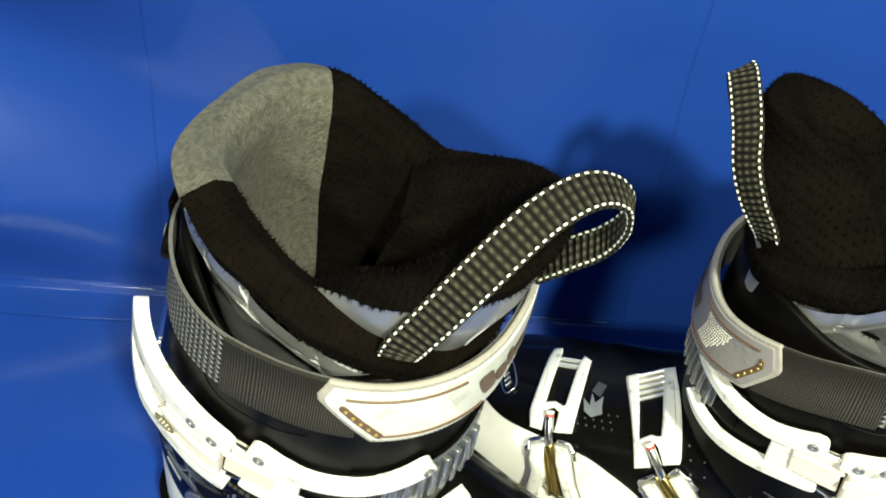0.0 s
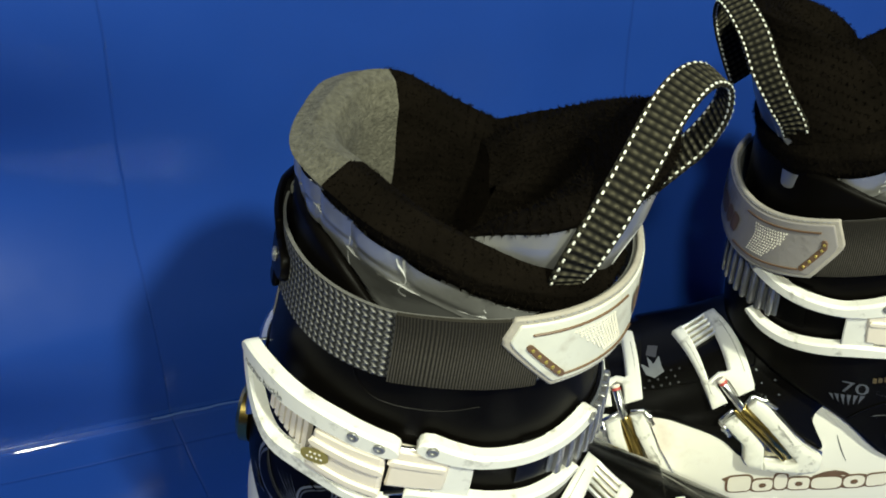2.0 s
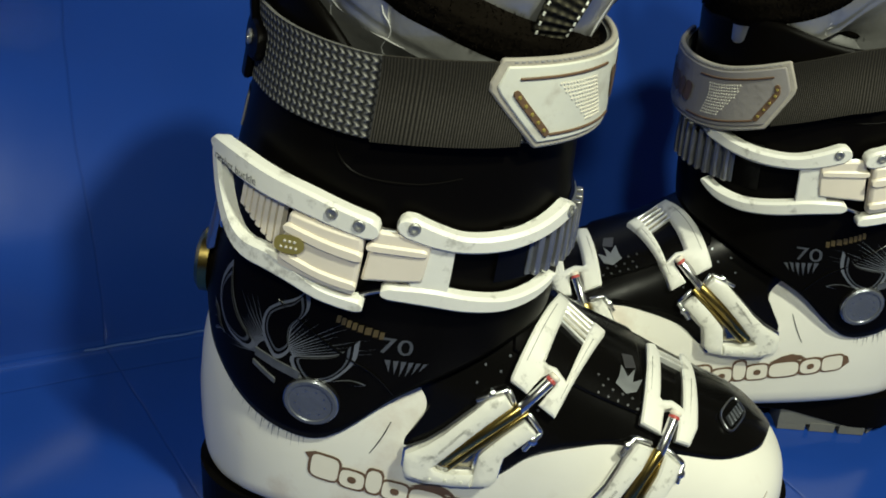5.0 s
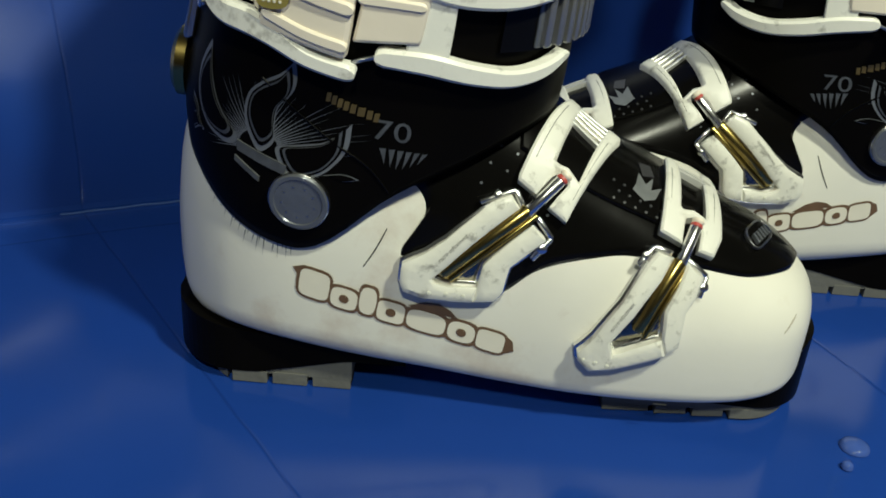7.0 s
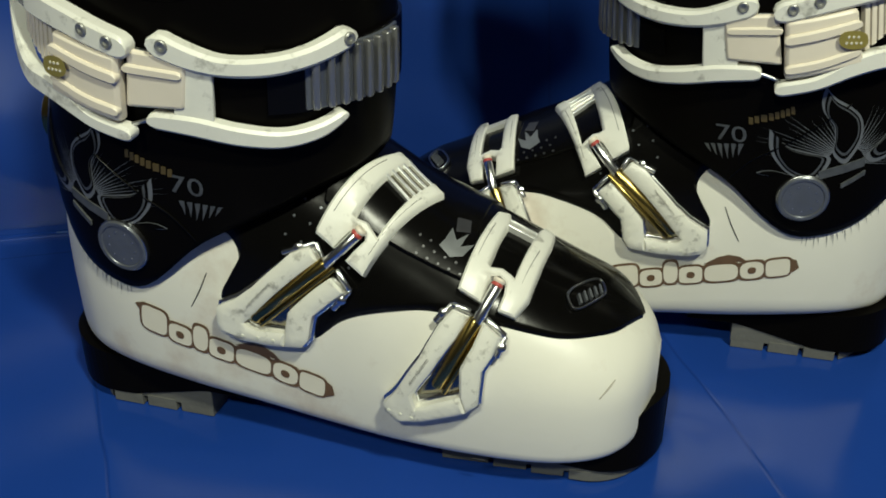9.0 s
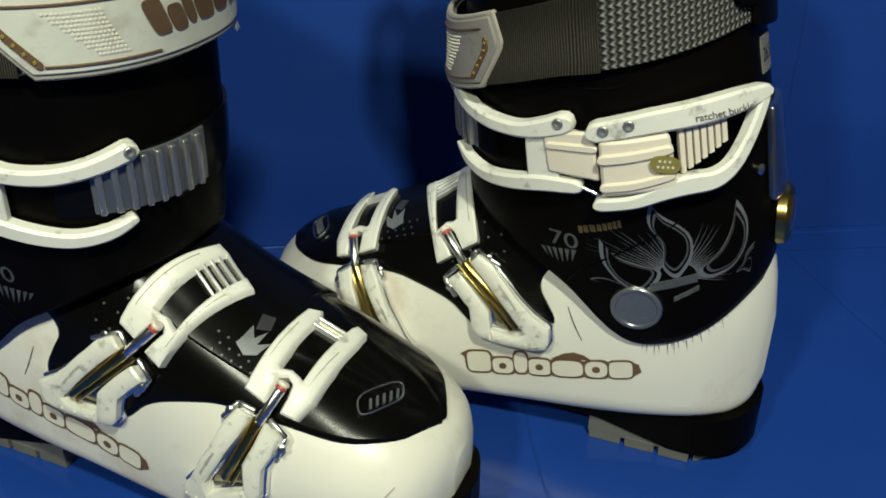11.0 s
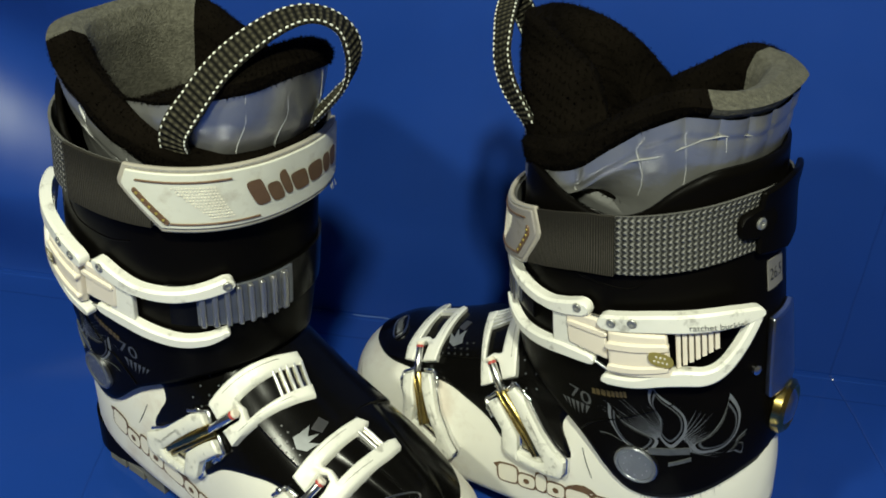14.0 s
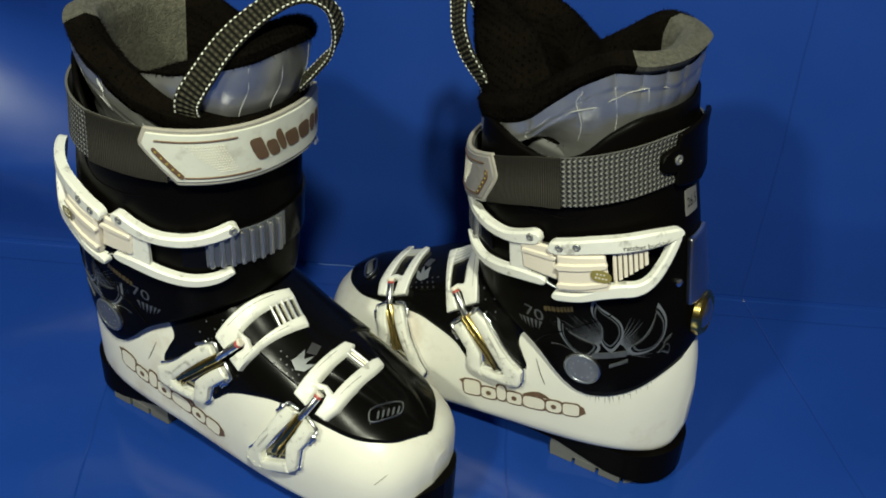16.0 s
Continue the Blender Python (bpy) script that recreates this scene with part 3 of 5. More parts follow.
# ---- the ski boots ----
def boot_shell(boot):
    """White lower shell, the black overlap on its instep and toe, the soles."""
    n = 72
    xs = [0.001 + 0.288 * (0.5 - 0.5 * math.cos(math.pi * k / n)) for k in range(n + 1)]
    shell = part("shell", grid(lambda u, v: on_shell(xs[round(v * n)], 360 * u), 56, n, loop=True, rings=True), M_WHITE, boot, "scuffed glossy white plastic lower shell")
    edge = smooth_line([(0.100, 78), (0.102, 52), (0.1035, 33), (0.1065, 26.5), (0.1116, 24.5), (0.1148, 21.4), (0.1144, 17), (0.1095, 11), (0.1060, 6.5), (0.1066, 3), (0.114, 0.8),
                        (0.127, 0.8), (0.1453, 5), (0.159, 15), (0.1768, 24.5), (0.1937, 32), (0.2232, 38.3), (0.2449, 44.3), (0.2628, 56.7), (0.271, 70), (0.2775, 86)], 90)

    def flap(u, v):
        x, d = edge[round(v * 90)]
        k = abs(2 * u - 1)
        mid = 0.10 + 0.1785 * v
        e = min(1.0, (1 - k) * 14)
        off = -0.0012 + 0.0030 * math.sin(e * math.pi / 2)
        # raised spine of the overlap along the crest
        off += 0.0016 * max(0.0, 1 - (k / 0.32) ** 4) * min(1.0, max(0.0, (0.275 - mid) / 0.02)) * (1 if k < 0.32 else 0)
        xx = mid + (x - mid) * k ** 1.2
        dd = 90 - (90 - d) * k
        return on_shell(xx, dd if u < 0.5 else 180 - dd, off)

    part("instep_overlap", grid(flap, 56, 90), M_GLOSS, shell, "glossy black plastic overlap on the instep and toe")
    # narrow centre tongue plate with a pebbled edge
    part("centre_plate", slab(lambda u, v, o: on_shell(0.150 + 0.056 * u, 50 + 80 * v, o), 24, 16, 0.0005, 0.0036), M_GLOSS, shell, bevel=0.001)
    # perforations
    for k in range(16):
        x, d = 0.136 + 0.0065 * (k % 5) + 0.003 * (k // 5 % 2), 34 + 7 * (k // 5)
        part("perforation", turned([(0.0007, 0), (0.0006, 0.0004)], on_shell(x, d, 0.0016), normal(on_shell, x, d), 6), M_DISC, shell)
    # worn maker's stamp on the toe: a plain oval ring with bars
    ring = bmesh.new()

    def stamp_at(a, c):
        return (0.2505 + 0.0062 * a - 0.0026 * c, 75 + 10.5 * a + 5.0 * c)

    for k in range(24):
        q = []
        for t in (2 * math.pi * k / 24, 2 * math.pi * (k + 1) / 24):
            q.append(stamp_at(spow(math.cos(t), 0.6), spow(math.sin(t), 0.6)))
        bar([on_shell(*p, 0.0036) for p in q], [normal(on_shell, *q[0])] * 2, [0.0004] * 2, -0.001, 0.0005, bm=ring, round_ends=False)
    bmesh.ops.recalc_face_normals(ring, faces=ring.faces[:])
    stamp = part("toe_stamp", ring, M_STEEL, shell, "small oval moulded stamp")
    for k in range(5):
        a = -0.6 + 0.3 * k
        part("stamp_bar", surface_bar(on_shell, [(*stamp_at(a, -0.35), 0.0006), (*stamp_at(a + 0.05, 0.35), 0.0006)], 0.0018, 0.0037, 3), M_DISC, stamp)
    for k in range(12):
        x, d = 0.186 + 0.0042 * (k % 5) + 0.002 * (k // 5 % 2), 52 + 4 * (k // 5)
        part("perforation", turned([(0.0007, 0), (0.0006, 0.0004)], on_shell(x, d, 0.0036), normal(on_shell, x, d), 6), M_DECALD, shell)
    part("scratch", surface_bar(on_side, [(0.1015, 0.088, 0.0002), (0.0975, 0.079, 0.0003), (0.0930, 0.071, 0.0002)], -0.0003, 0.0002, 8, 0.0001), M_INK, shell)
    part("scratch", surface_bar(on_side, [(0.262, 0.052, 0.0002), (0.266, 0.056, 0.0004), (0.268, 0.058, 0.0002)], -0.0003, 0.0002, 5, 0.0001), M_PADEDGE, shell)
    part("scratch", surface_bar(on_side, [(0.212, 0.017, 0.0002), (0.215, 0.0168, 0.0003), (0.217, 0.0168, 0.0002)], -0.0003, 0.0002, 5, 0.0001), M_INK, shell)

    # soles
    def block(x0, x1, w0, w1, r0, r1, z0, z1, n=40):
        """A block with rounded ends; z0, z1 are functions of x."""
        bm = bmesh.new()
        ring = []
        for k in range(n + 1):
            t = 0.5 - 0.5 * math.cos(math.pi * k / n)
            x = x0 + (x1 - x0) * t
            w = w0 + (w1 - w0) * t
            for r, dist in ((r0, x - x0), (r1, x1 - x)):
                if r and dist < r:
                    w *= math.sqrt(max(0.02, 1 - ((r - dist) / r) ** 2)) * 0.98 + 0.02
            ring.append((x, w))
        cols = []
        for x, w in ring:
            a, b = z0(x), z1(x)
            cols.append([bm.verts.new((x, y, z)) for y, z in ((-w, a), (-w, b), (w, b), (w, a))])
        for p, q in zip(cols, cols[1:]):
            for i in range(4):
                bm.faces.new((p[i], p[(i + 1) % 4], q[(i + 1) % 4], q[i]))
        bm.faces.new(cols[0])
        bm.faces.new(cols[-1][::-1])
        bmesh.ops.recalc_face_normals(bm, faces=bm.faces[:])
        return bm

    lerp = lambda a, b, x, x0, x1: a + (b - a) * max(0.0, min(1.0, (x - x0) / (x1 - x0)))
    part("heel_base", block(0.005, 0.112, 0.0335, 0.034, 0.032, 0, lambda x: lerp(0.006, 0.0150, x, 0.045, 0.085), lambda x: lerp(0.031, 0.0185, x, 0.01, 0.11)), M_BLACK, boot, "black plastic heel base", smooth=False, bevel=0.0012)
    heel = part("heel_sole", block(0.0155, 0.088, 0.0315, 0.0335, 0.026, 0, lambda x: 0.0048, lambda x: lerp(0.011, 0.0185, x, 0.03, 0.055)), M_SOLE, boot, "grey rubber heel sole with lugs", smooth=False, bevel=0.001)
    for a, b, r in ((0.017, 0.032, 0.024), (0.0345, 0.050, 0), (0.0525, 0.068, 0), (0.0705, 0.0875, 0)):
        part("lug", block(a, b, 0.031 if r else 0.033, 0.0333, r, 0, lambda x: 0.0, lambda x: 0.006, 14), M_SOLE, heel, smooth=False, bevel=0.0008)
    part("toe_base", block(0.236, 0.2955, 0.034, 0.0335, 0, 0.030, lambda x: lerp(0.0085, 0.006, x, 0.24, 0.29), lambda x: lerp(0.0125, 0.037, x, 0.250, 0.289)), M_BLACK, boot, "black plastic toe lip", smooth=False, bevel=0.0015)
    toe = part("toe_sole", block(0.200, 0.293, 0.0335, 0.0325, 0, 0.030, lambda x: 0.0042, lambda x: 0.0095), M_SOLE, boot, "grey rubber toe sole with lugs", smooth=False, bevel=0.001)
    for a, b, r in ((0.2005, 0.2215, 0), (0.224, 0.2385, 0), (0.241, 0.255, 0), (0.2575, 0.291, 0.028)):
        part("lug", block(a, b, 0.0333, 0.032, 0, r, lambda x: 0.0, lambda x: 0.0055, 14), M_SOLE, toe, smooth=False, bevel=0.0008)
    return shell


def blob_letters(f, pos, width, height, off, parent, fore, back, slant, count=7, cell=(0.004, 0.004), grow=1.0):
    """A worn maker's name, as plain rounded shapes: a dark patch with a lighter block for each letter.
    pos(a, b): surface coordinates of a (0..1 along) and b (-1..1 up)."""
    def oval(ca, ra, rb, cb=0.0, n=14, p=0.55):
        return [pos(ca + ra * spow(math.cos(2 * math.pi * k / n), p), cb + rb * spow(math.sin(2 * math.pi * k / n), p)) for k in range(n)]

    wide = [1.12, 0.98, 0.62, 1.0, 1.42, 1.0, 1.02]
    total = sum(wide)
    cells = []
    at = 0.0
    for w in wide:
        cells.append(((at + w / 2) / total, w / total))
        at += w
    if back is not None:
        under = bmesh.new()
        for k, (c, w) in enumerate(cells):
            tall = k in (0, 2)
            decal(f, oval(c, 0.57 * w, 1.18 if tall else 0.92, 0.20 if tall else -0.14, 18, 0.55), 0, off, cell, under)
        # worn peaks: one over the wide block, one at either end
        decal(f, [pos(0.52, 0.7), pos(0.60, 1.25), pos(0.66, 1.4), pos(0.72, 1.15), pos(0.76, 0.7)], 0, off, cell, under)
        decal(f, [pos(0.0, 0.4), pos(-0.035, 0.95), pos(0.02, 1.35), pos(0.10, 1.25), pos(0.12, 0.6)], 0, off, cell, under)
        decal(f, [pos(0.97, 0.75), pos(1.03, 0.3), pos(1.045, -0.4), pos(1.0, -0.8), pos(0.96, -0.6)], 0, off, cell, under)
        bmesh.ops.recalc_face_normals(under, faces=under.faces[:])
        patch_ = part("logo_patch", under, back, parent, "worn brown outline of the printed mark")
    else:
        patch_ = parent
    for k, (c, w) in enumerate(cells):
        tall = k in (0, 2)
        block = part("mark", decal(f, oval(c, 0.47 * w, 0.98 if tall else 0.74, 0.20 if tall else -0.14, 18, 0.45 + 0.14 * (k % 3)), 0, off + 0.00025, cell), fore, patch_)
        if back is not None and k in (1, 3, 5):
            part("eye", decal(f, oval(c, 0.17 * w, 0.30, -0.14, 12, 0.9), 0, off + 0.0005, cell), back, patch_)


def boot_cuff(boot, left):
    low = [(0.010, 0.113), (0.016, 0.107), (0.0376, 0.086), (0.0624, 0.0775), (0.0765, 0.081), (0.104, 0.104), (0.13, 0.118), (0.150, 0.128), (0.172, 0.136)]
    top = [(0.04, 0.274), (0.056, 0.271), (0.070, 0.262), (0.085, 0.248), (0.102, 0.2415), (0.122, 0.243), (0.148, 0.249), (0.172, 0.244)]

    def f(u, v):
        d = 360 * u
        z = 0.15
        for _ in range(3):
            x = on_cuff(d, z).x
            z = herm(low, 1, x)
        hi = herm(top, 1, on_cuff(d, 0.24).x)
        zz = z + (hi - z) * v
        p = on_cuff(d, zz, 0.0)
        # soft moulded dent on the outer side under the strap
        return p

    cuff = part("cuff", grid(f, 96, 40, loop=True), M_BLACK, boot, "scuffed black plastic cuff", thick=0.003)
    # raised hinge panel edge on the outer side
    part("panel_edge", surface_bar(on_cuff, [(118, 0.147, 0.0004), (105, 0.136, 0.0005), (95, 0.126, 0.0005), (86, 0.116, 0.0005), (78, 0.106, 0.0004)], -0.001, 0.0007, 14, 0.0003), M_GLOSS, cuff)
    part("moulded_line", surface_bar(on_cuff, [(112, 0.226, 0.0005), (108, 0.214, 0.0006), (100, 0.207, 0.0006), (86, 0.205, 0.0006), (74, 0.208, 0.0004)], -0.001, 0.0003, 14, 0.0003), M_BLACK, cuff)
    # pivot disc
    p, nn = on_cuff(100, 0.0995, 0.0), normal(on_cuff, 100, 0.0995)
    disc = part("pivot_disc", turned([(0.0118, -0.003), (0.0118, 0.0016), (0.0112, 0.0022), (0.0098, 0.0022), (0.0094, 0.0017), (0.0015, 0.0017)], p, nn, 36), M_DISC, cuff, "round grey metallic pivot cover")
    part("rim", turned([(0.0121, -0.001), (0.0121, 0.0012), (0.0116, 0.0016)], p, nn, 36), M_STEEL, disc)
    for k in range(9):
        a = Matrix.Rotation(2 * math.pi * k / 9, 3, nn)
        q = p + a @ (nn.orthogonal().normalized() * 0.0066) + nn * 0.0017
        part("mark", turned([(0.0004, 0), (0.0003, 0.0002)], q, nn, 6), M_STEEL, disc)

    # printed flame leaves with rays, and plain bars for the model name
    cell = (4, 0.004)
    leaves = [
        [(91, 0.1335), (91, 0.124), (92.5, 0.117), (96, 0.111), (103, 0.108), (108, 0.113), (110.5, 0.1205), (104, 0.1225), (97.5, 0.1245), (93.5, 0.128)],
        [(108.5, 0.1555), (107, 0.149), (107.5, 0.143), (111, 0.1365), (111.5, 0.129), (111.5, 0.122), (116, 0.1175), (120, 0.123), (122.5, 0.131), (122, 0.140), (118, 0.1455), (112, 0.150)],
        [(143.5, 0.1555), (146.5, 0.150), (148, 0.143), (146, 0.132), (141, 0.123), (135, 0.119), (128, 0.1175), (125, 0.1215), (130, 0.127), (135, 0.134), (140, 0.144)],
        [(151.5, 0.133), (149, 0.1285), (147, 0.125), (150, 0.124), (150.5, 0.117), (146, 0.119), (142.5, 0.1185), (145.5, 0.1225), (147, 0.1285)],
        [(87, 0.1105), (91, 0.1125), (97, 0.1105), (93, 0.1115), (90, 0.1095)],
    ]
    for ol in leaves:
        fine = [q[:2] for q in smooth_line([(*q, 0) for q in ol + ol[:1]], 5 * len(ol))][:-1]
        ca, cb = sum(a for a, b in fine) / len(fine), sum(b for a, b in fine) / len(fine)

        def inset(k):
            return [(ca + (a - ca) * k, cb + (b - cb) * k) for a, b in fine]

        lf = part("leaf_print", decal(on_cuff, fine, 0, 0.00025, cell), M_DECAL, cuff, "silver printed flame leaf")
        part("leaf_inside", decal(on_cuff, inset(0.87), 0, 0.00045, cell), M_BLACK, lf)
        if len(ol) > 8:
            part("leaf_line", decal(on_cuff, inset(0.78), 0, 0.00065, cell), M_DECALD2, lf)
            part("leaf_heart", decal(on_cuff, inset(0.70), 0, 0.00085, cell), M_BLACK, lf)
    rays = bmesh.new()
    rnd = random.Random(4)
    for k in range(46):
        a = math.pi * (-0.06 + 1.12 * k / 45)
        r0, r1 = 0.007, 0.023 + rnd.uniform(-0.005, 0.009)
        c = (117, 0.119)
        w = 0.035
        tri = [(c[0] + math.cos(a - w) * r0 * 1050, c[1] + math.sin(a - w) * r0), (c[0] + math.cos(a + w) * r0 * 1050, c[1] + math.sin(a + w) * r0), (c[0] + math.cos(a) * r1 * 1050, c[1] + math.sin(a) * r1)]
        decal(on_cuff, tri, 0, 0.00018, cell, rays)
    bmesh.ops.recalc_face_normals(rays, faces=rays.faces[:])
    part("ray_print", rays, M_DECAL, cuff, "fine silver printed rays")
    for row, (z, h, x0, x1, n) in enumerate(((0.1095, 0.0042, 106, 131, 1), (0.1050, 0.0022, 115, 129, 1))):
        for k in range(n):
            a0 = x0 + (x1 - x0) * k / n
            part("name_bar", patch(on_cuff, ((a0, z + 0.0016 * k), (a0 + (x1 - x0) / n * 0.74, z + 0.0066), (a0 + (x1 - x0) / n * 0.74, z + 0.0066 + h), (a0, z + 0.0016 * k + h)), 0, 0.0008, 2), M_DECALD2, cuff)
    # splinters below the panel on the white shell
    spl = bmesh.new()
    for k in range(22):
        x = 0.024 + 0.0019 * k + rnd.uniform(-0.0006, 0.0006)
        z = herm(low, 1, x) - rnd.uniform(0.0005, 0.003)
        ln = rnd.uniform(0.002, 0.008)
        decal(on_side, [(x, z), (x + 0.0005, z), (x - 0.0025 + 0.00012 * k, z - ln)], 0, 0.0003, (0.004, 0.004), spl)
    bmesh.ops.recalc_face_normals(spl, faces=spl.faces[:])
    part("splinter_print", spl, M_DISC, cuff, "grey printed splinters")
    # number print, with ray points under it
    s = 1 if not left else -1
    if left:
        writing("number_print", "70", on_cuff, (76, 0.1255), (880, -0.02), (0, 1), 0.0085, 0.0003, M_DECALD2, cuff, "outlined number 70")
    else:
        writing("number_print", "70", on_cuff, (87.5, 0.1285), (-880, -0.16), (60, 1), 0.0085, 0.0003, M_DECALD2, cuff, "outlined number 70")
    for k in range(6):
        a = 85 - 2.3 * k
        part("ray_point", decal(on_cuff, [(a, 0.1245 - 0.0004 * k), (a - 1.6, 0.1245 - 0.0004 * k), (a - 2.2 + 0.5 * k, 0.115 + 0.0012 * abs(k - 2.5))], 0, 0.00025, cell), M_DECALD2, cuff)
    for k in range(8):
        a = 98 - 1.5 * k
        z = 0.1415 - 0.00095 * k
        part("name_bar", patch(on_cuff, ((a, z), (a - 1.1, z), (a - 1.1, z + 0.0034), (a, z + 0.0034)), 0, 0.0003, 2), M_GOLDTXT, cuff)
    # size label and rear fittings
    lab = part("size_label", patch(on_cuff, ((182, 0.206), (168, 0.206), (168, 0.2215), (182, 0.2215)), 0, 0.0006, 6), M_LABEL, cuff, "small grey size label")
    if left:
        writing("size_print", "26.5", on_cuff, (169, 0.2110), (760, 0), (0, 1), 0.0065, 0.0009, M_INK, lab)
    else:
        writing("size_print", "26.5", on_cuff, (181, 0.2110), (-760, 0), (0, 1), 0.0065, 0.0009, M_INK, lab)
    back = part("walk_lever", patch(on_cuff, ((163, 0.150), (197, 0.150), (192, 0.192), (168, 0.192)), 0, 0.004, 6), M_STEEL, cuff, "steel walk-mode lever plate", bevel=0.001)
    part("screw", turned([(0.0026, 0), (0.0026, 0.0016), (0.0018, 0.0022)], on_cuff(158, 0.166, 0.0), normal(on_cuff, 158, 0.166), 14), M_CHROME, back)
    part("ring", turned([(0.013, 0), (0.015, 0.002), (0.015, 0.006), (0.0125, 0.008), (0.0105, 0.006), (0.0105, 0.001)], on_cuff(180, 0.136, -0.003), Vector((-1, 0, 0.1)), 28), M_BRASS, back, "brass-coloured ring of the lever")
    part("button", turned([(0.0098, 0), (0.0098, 0.007), (0.007, 0.009)], on_cuff(180, 0.136, -0.003), Vector((-1, 0, 0.1)), 24), M_STEEL, back)
    return cuff


def rivet(f, u, v, off, parent, r=0.0024):
    n = normal(f, u, v)
    o = part("rivet", turned([(r, 0), (r, 0.0007), (r * 0.8, 0.0011), (r * 0.45, 0.0009), (r * 0.4, 0.0004)], f(u, v) + n * off, n, 16), M_RIVET, parent, "steel rivet")
    return o


def cuff_buckle(boot, left):
    def bk(d, z, off=0.0):
        return on_cuff(d, z + 0.0018, off)

    bm = surface_bar(bk, [(86, 0.1885, 0.0048), (79, 0.1845, 0.0043), (70, 0.1815, 0.0036), (57, 0.1812, 0.0036), (44, 0.1835, 0.0036), (31, 0.1878, 0.0040)], 0.0015, 0.0072, 24, 0.0014)
    hold = part("buckle_catch", bm, M_WBUCK, boot, "white plastic two-armed buckle catch")
    part("lower_arm", surface_bar(bk, [(88, 0.1595, 0.0034), (78, 0.158, 0.0040), (66, 0.1545, 0.0038), (53, 0.1525, 0.0034), (41, 0.1545, 0.0030), (33, 0.1585, 0.0022)], 0.0015, 0.0066, 24, 0.0012), M_WBUCK, hold)
    part("bridge", patch(bk, ((84, 0.160), (73.5, 0.158), (73.5, 0.184), (84, 0.188)), 0.0010, 0.0052, 6), M_WBUCK, hold, bevel=0.0008)
    part("link", patch(bk, ((94, 0.164), (81, 0.1645), (80, 0.1835), (93, 0.1865)), 0.0012, 0.0062, 6), M_PEACH, hold, bevel=0.0012)
    part("link_ridge", surface_bar(bk, [(93, 0.1795, 0.002), (82, 0.178, 0.0018)], 0.005, 0.0072, 6), M_PEACH, hold)
    rivet(bk, 85, 0.1892, 0.0070, hold)
    rivet(bk, 31, 0.1882, 0.0070, hold)

    def lift(d):
        return 0.0012 + 0.0045 * max(0.0, (d - 108) / 42) ** 1.3

    def away(d, z, off=0.0):
        return bk(d, z, off + lift(d))

    up = surface_bar(away, [(94.5, 0.1880, 0.0046), (103, 0.1915, 0.0048), (113, 0.1950, 0.0050), (127, 0.1985, 0.0052), (140, 0.2015, 0.0050), (151, 0.2035, 0.0036)], 0.0022, 0.0082, 24, 0.0013)
    lever = part("lever", up, M_WBUCK, hold, "white plastic ratchet buckle lever")
    part("lower_rail", surface_bar(away, [(94, 0.1540, 0.0032), (104, 0.1575, 0.0032), (114, 0.1635, 0.0040), (122, 0.167, 0.0046), (131, 0.169, 0.0042), (138, 0.175, 0.0034), (145, 0.187, 0.0030), (151, 0.2005, 0.0028)], 0.0022, 0.0078, 28, 0.0012), M_WBUCK, lever)
    block = part("lever_block", patch(away, ((118, 0.1665), (94.5, 0.1580), (94.5, 0.1840), (116, 0.1905)), 0.0018, 0.0078, 8), M_PEACH, lever, "yellowed plastic lever block", bevel=0.0016)
    part("ridge", surface_bar(away, [(116, 0.1835, 0.0022), (105, 0.1795, 0.0024), (96, 0.1765, 0.0024)], 0.006, 0.0092, 10), M_PEACH, block)
    part("ridge", surface_bar(away, [(116, 0.1715, 0.0020), (105, 0.1665, 0.0022), (96, 0.1635, 0.0022)], 0.006, 0.0090, 10), M_PEACH, block)
    gold = part("gold_badge", decal(away, [(113.5 + 4.6 * spow(math.cos(2 * math.pi * k / 20), 0.8), 0.1775 + 0.0040 * spow(math.sin(2 * math.pi * k / 20), 0.8)) for k in range(20)], 0, 0.0096, (3, 0.003)), M_GOLD, block, "oval gold badge with white dots")
    for k in range(7):
        a = (111.2 + 1.5 * (k % 4) + (0.7 if k > 3 else 0), 0.1762 + 0.0026 * (k // 4))
        part("dot", turned([(0.0006, 0), (0.0005, 0.0002)], away(*a, 0.0096), normal(away, *a), 8), M_CREAM, gold)
    for k in range(7):
        d = 119.5 + 2.5 * k
        hi = 0.1935 + 0.0005 * k
        lo_ = 0.1715 + 0.0022 * k
        part("tooth", patch(away, ((d, lo_), (d + 1.7, lo_ + 0.001), (d + 1.7, hi), (d, hi)), 0.0015, 0.0046, 2), M_PEACH, lever)
    for k in (0, 1):
        part("wire", surface_bar(bk, [(98, 0.1875 - 0.034 * k, 0.0007), (94, 0.1862 - 0.030 * k, 0.0007), (89, 0.1855 - 0.026 * k, 0.0007)], 0.003, 0.0046, 8, 0.0004), M_STEEL, lever)
    rivet(away, 104, 0.1932, 0.0080, lever)
    rivet(away, 96.5, 0.1898, 0.0080, lever)
    if left:
        writing("lever_print", "ratchet buckle", away, (124, 0.1960), (790, 0.14), (-100, 1), 0.0033, 0.0085, M_INK, lever, "small black words")
    else:
        writing("lever_print", "ratchet buckle", away, (148.5, 0.2005), (-790, -0.14), (100, 1), 0.0033, 0.0085, M_INK, lever, "small black words")
    # toothed ratchet strap round the front
    strap = part("ratchet_strap", slab(lambda u, v, o: bk(58 - 130 * u, 0.1610 + 0.0250 * v, o), 34, 3, 0.0003, 0.0018), M_GLOSS, boot, "black ratchet strap with clear grey teeth")
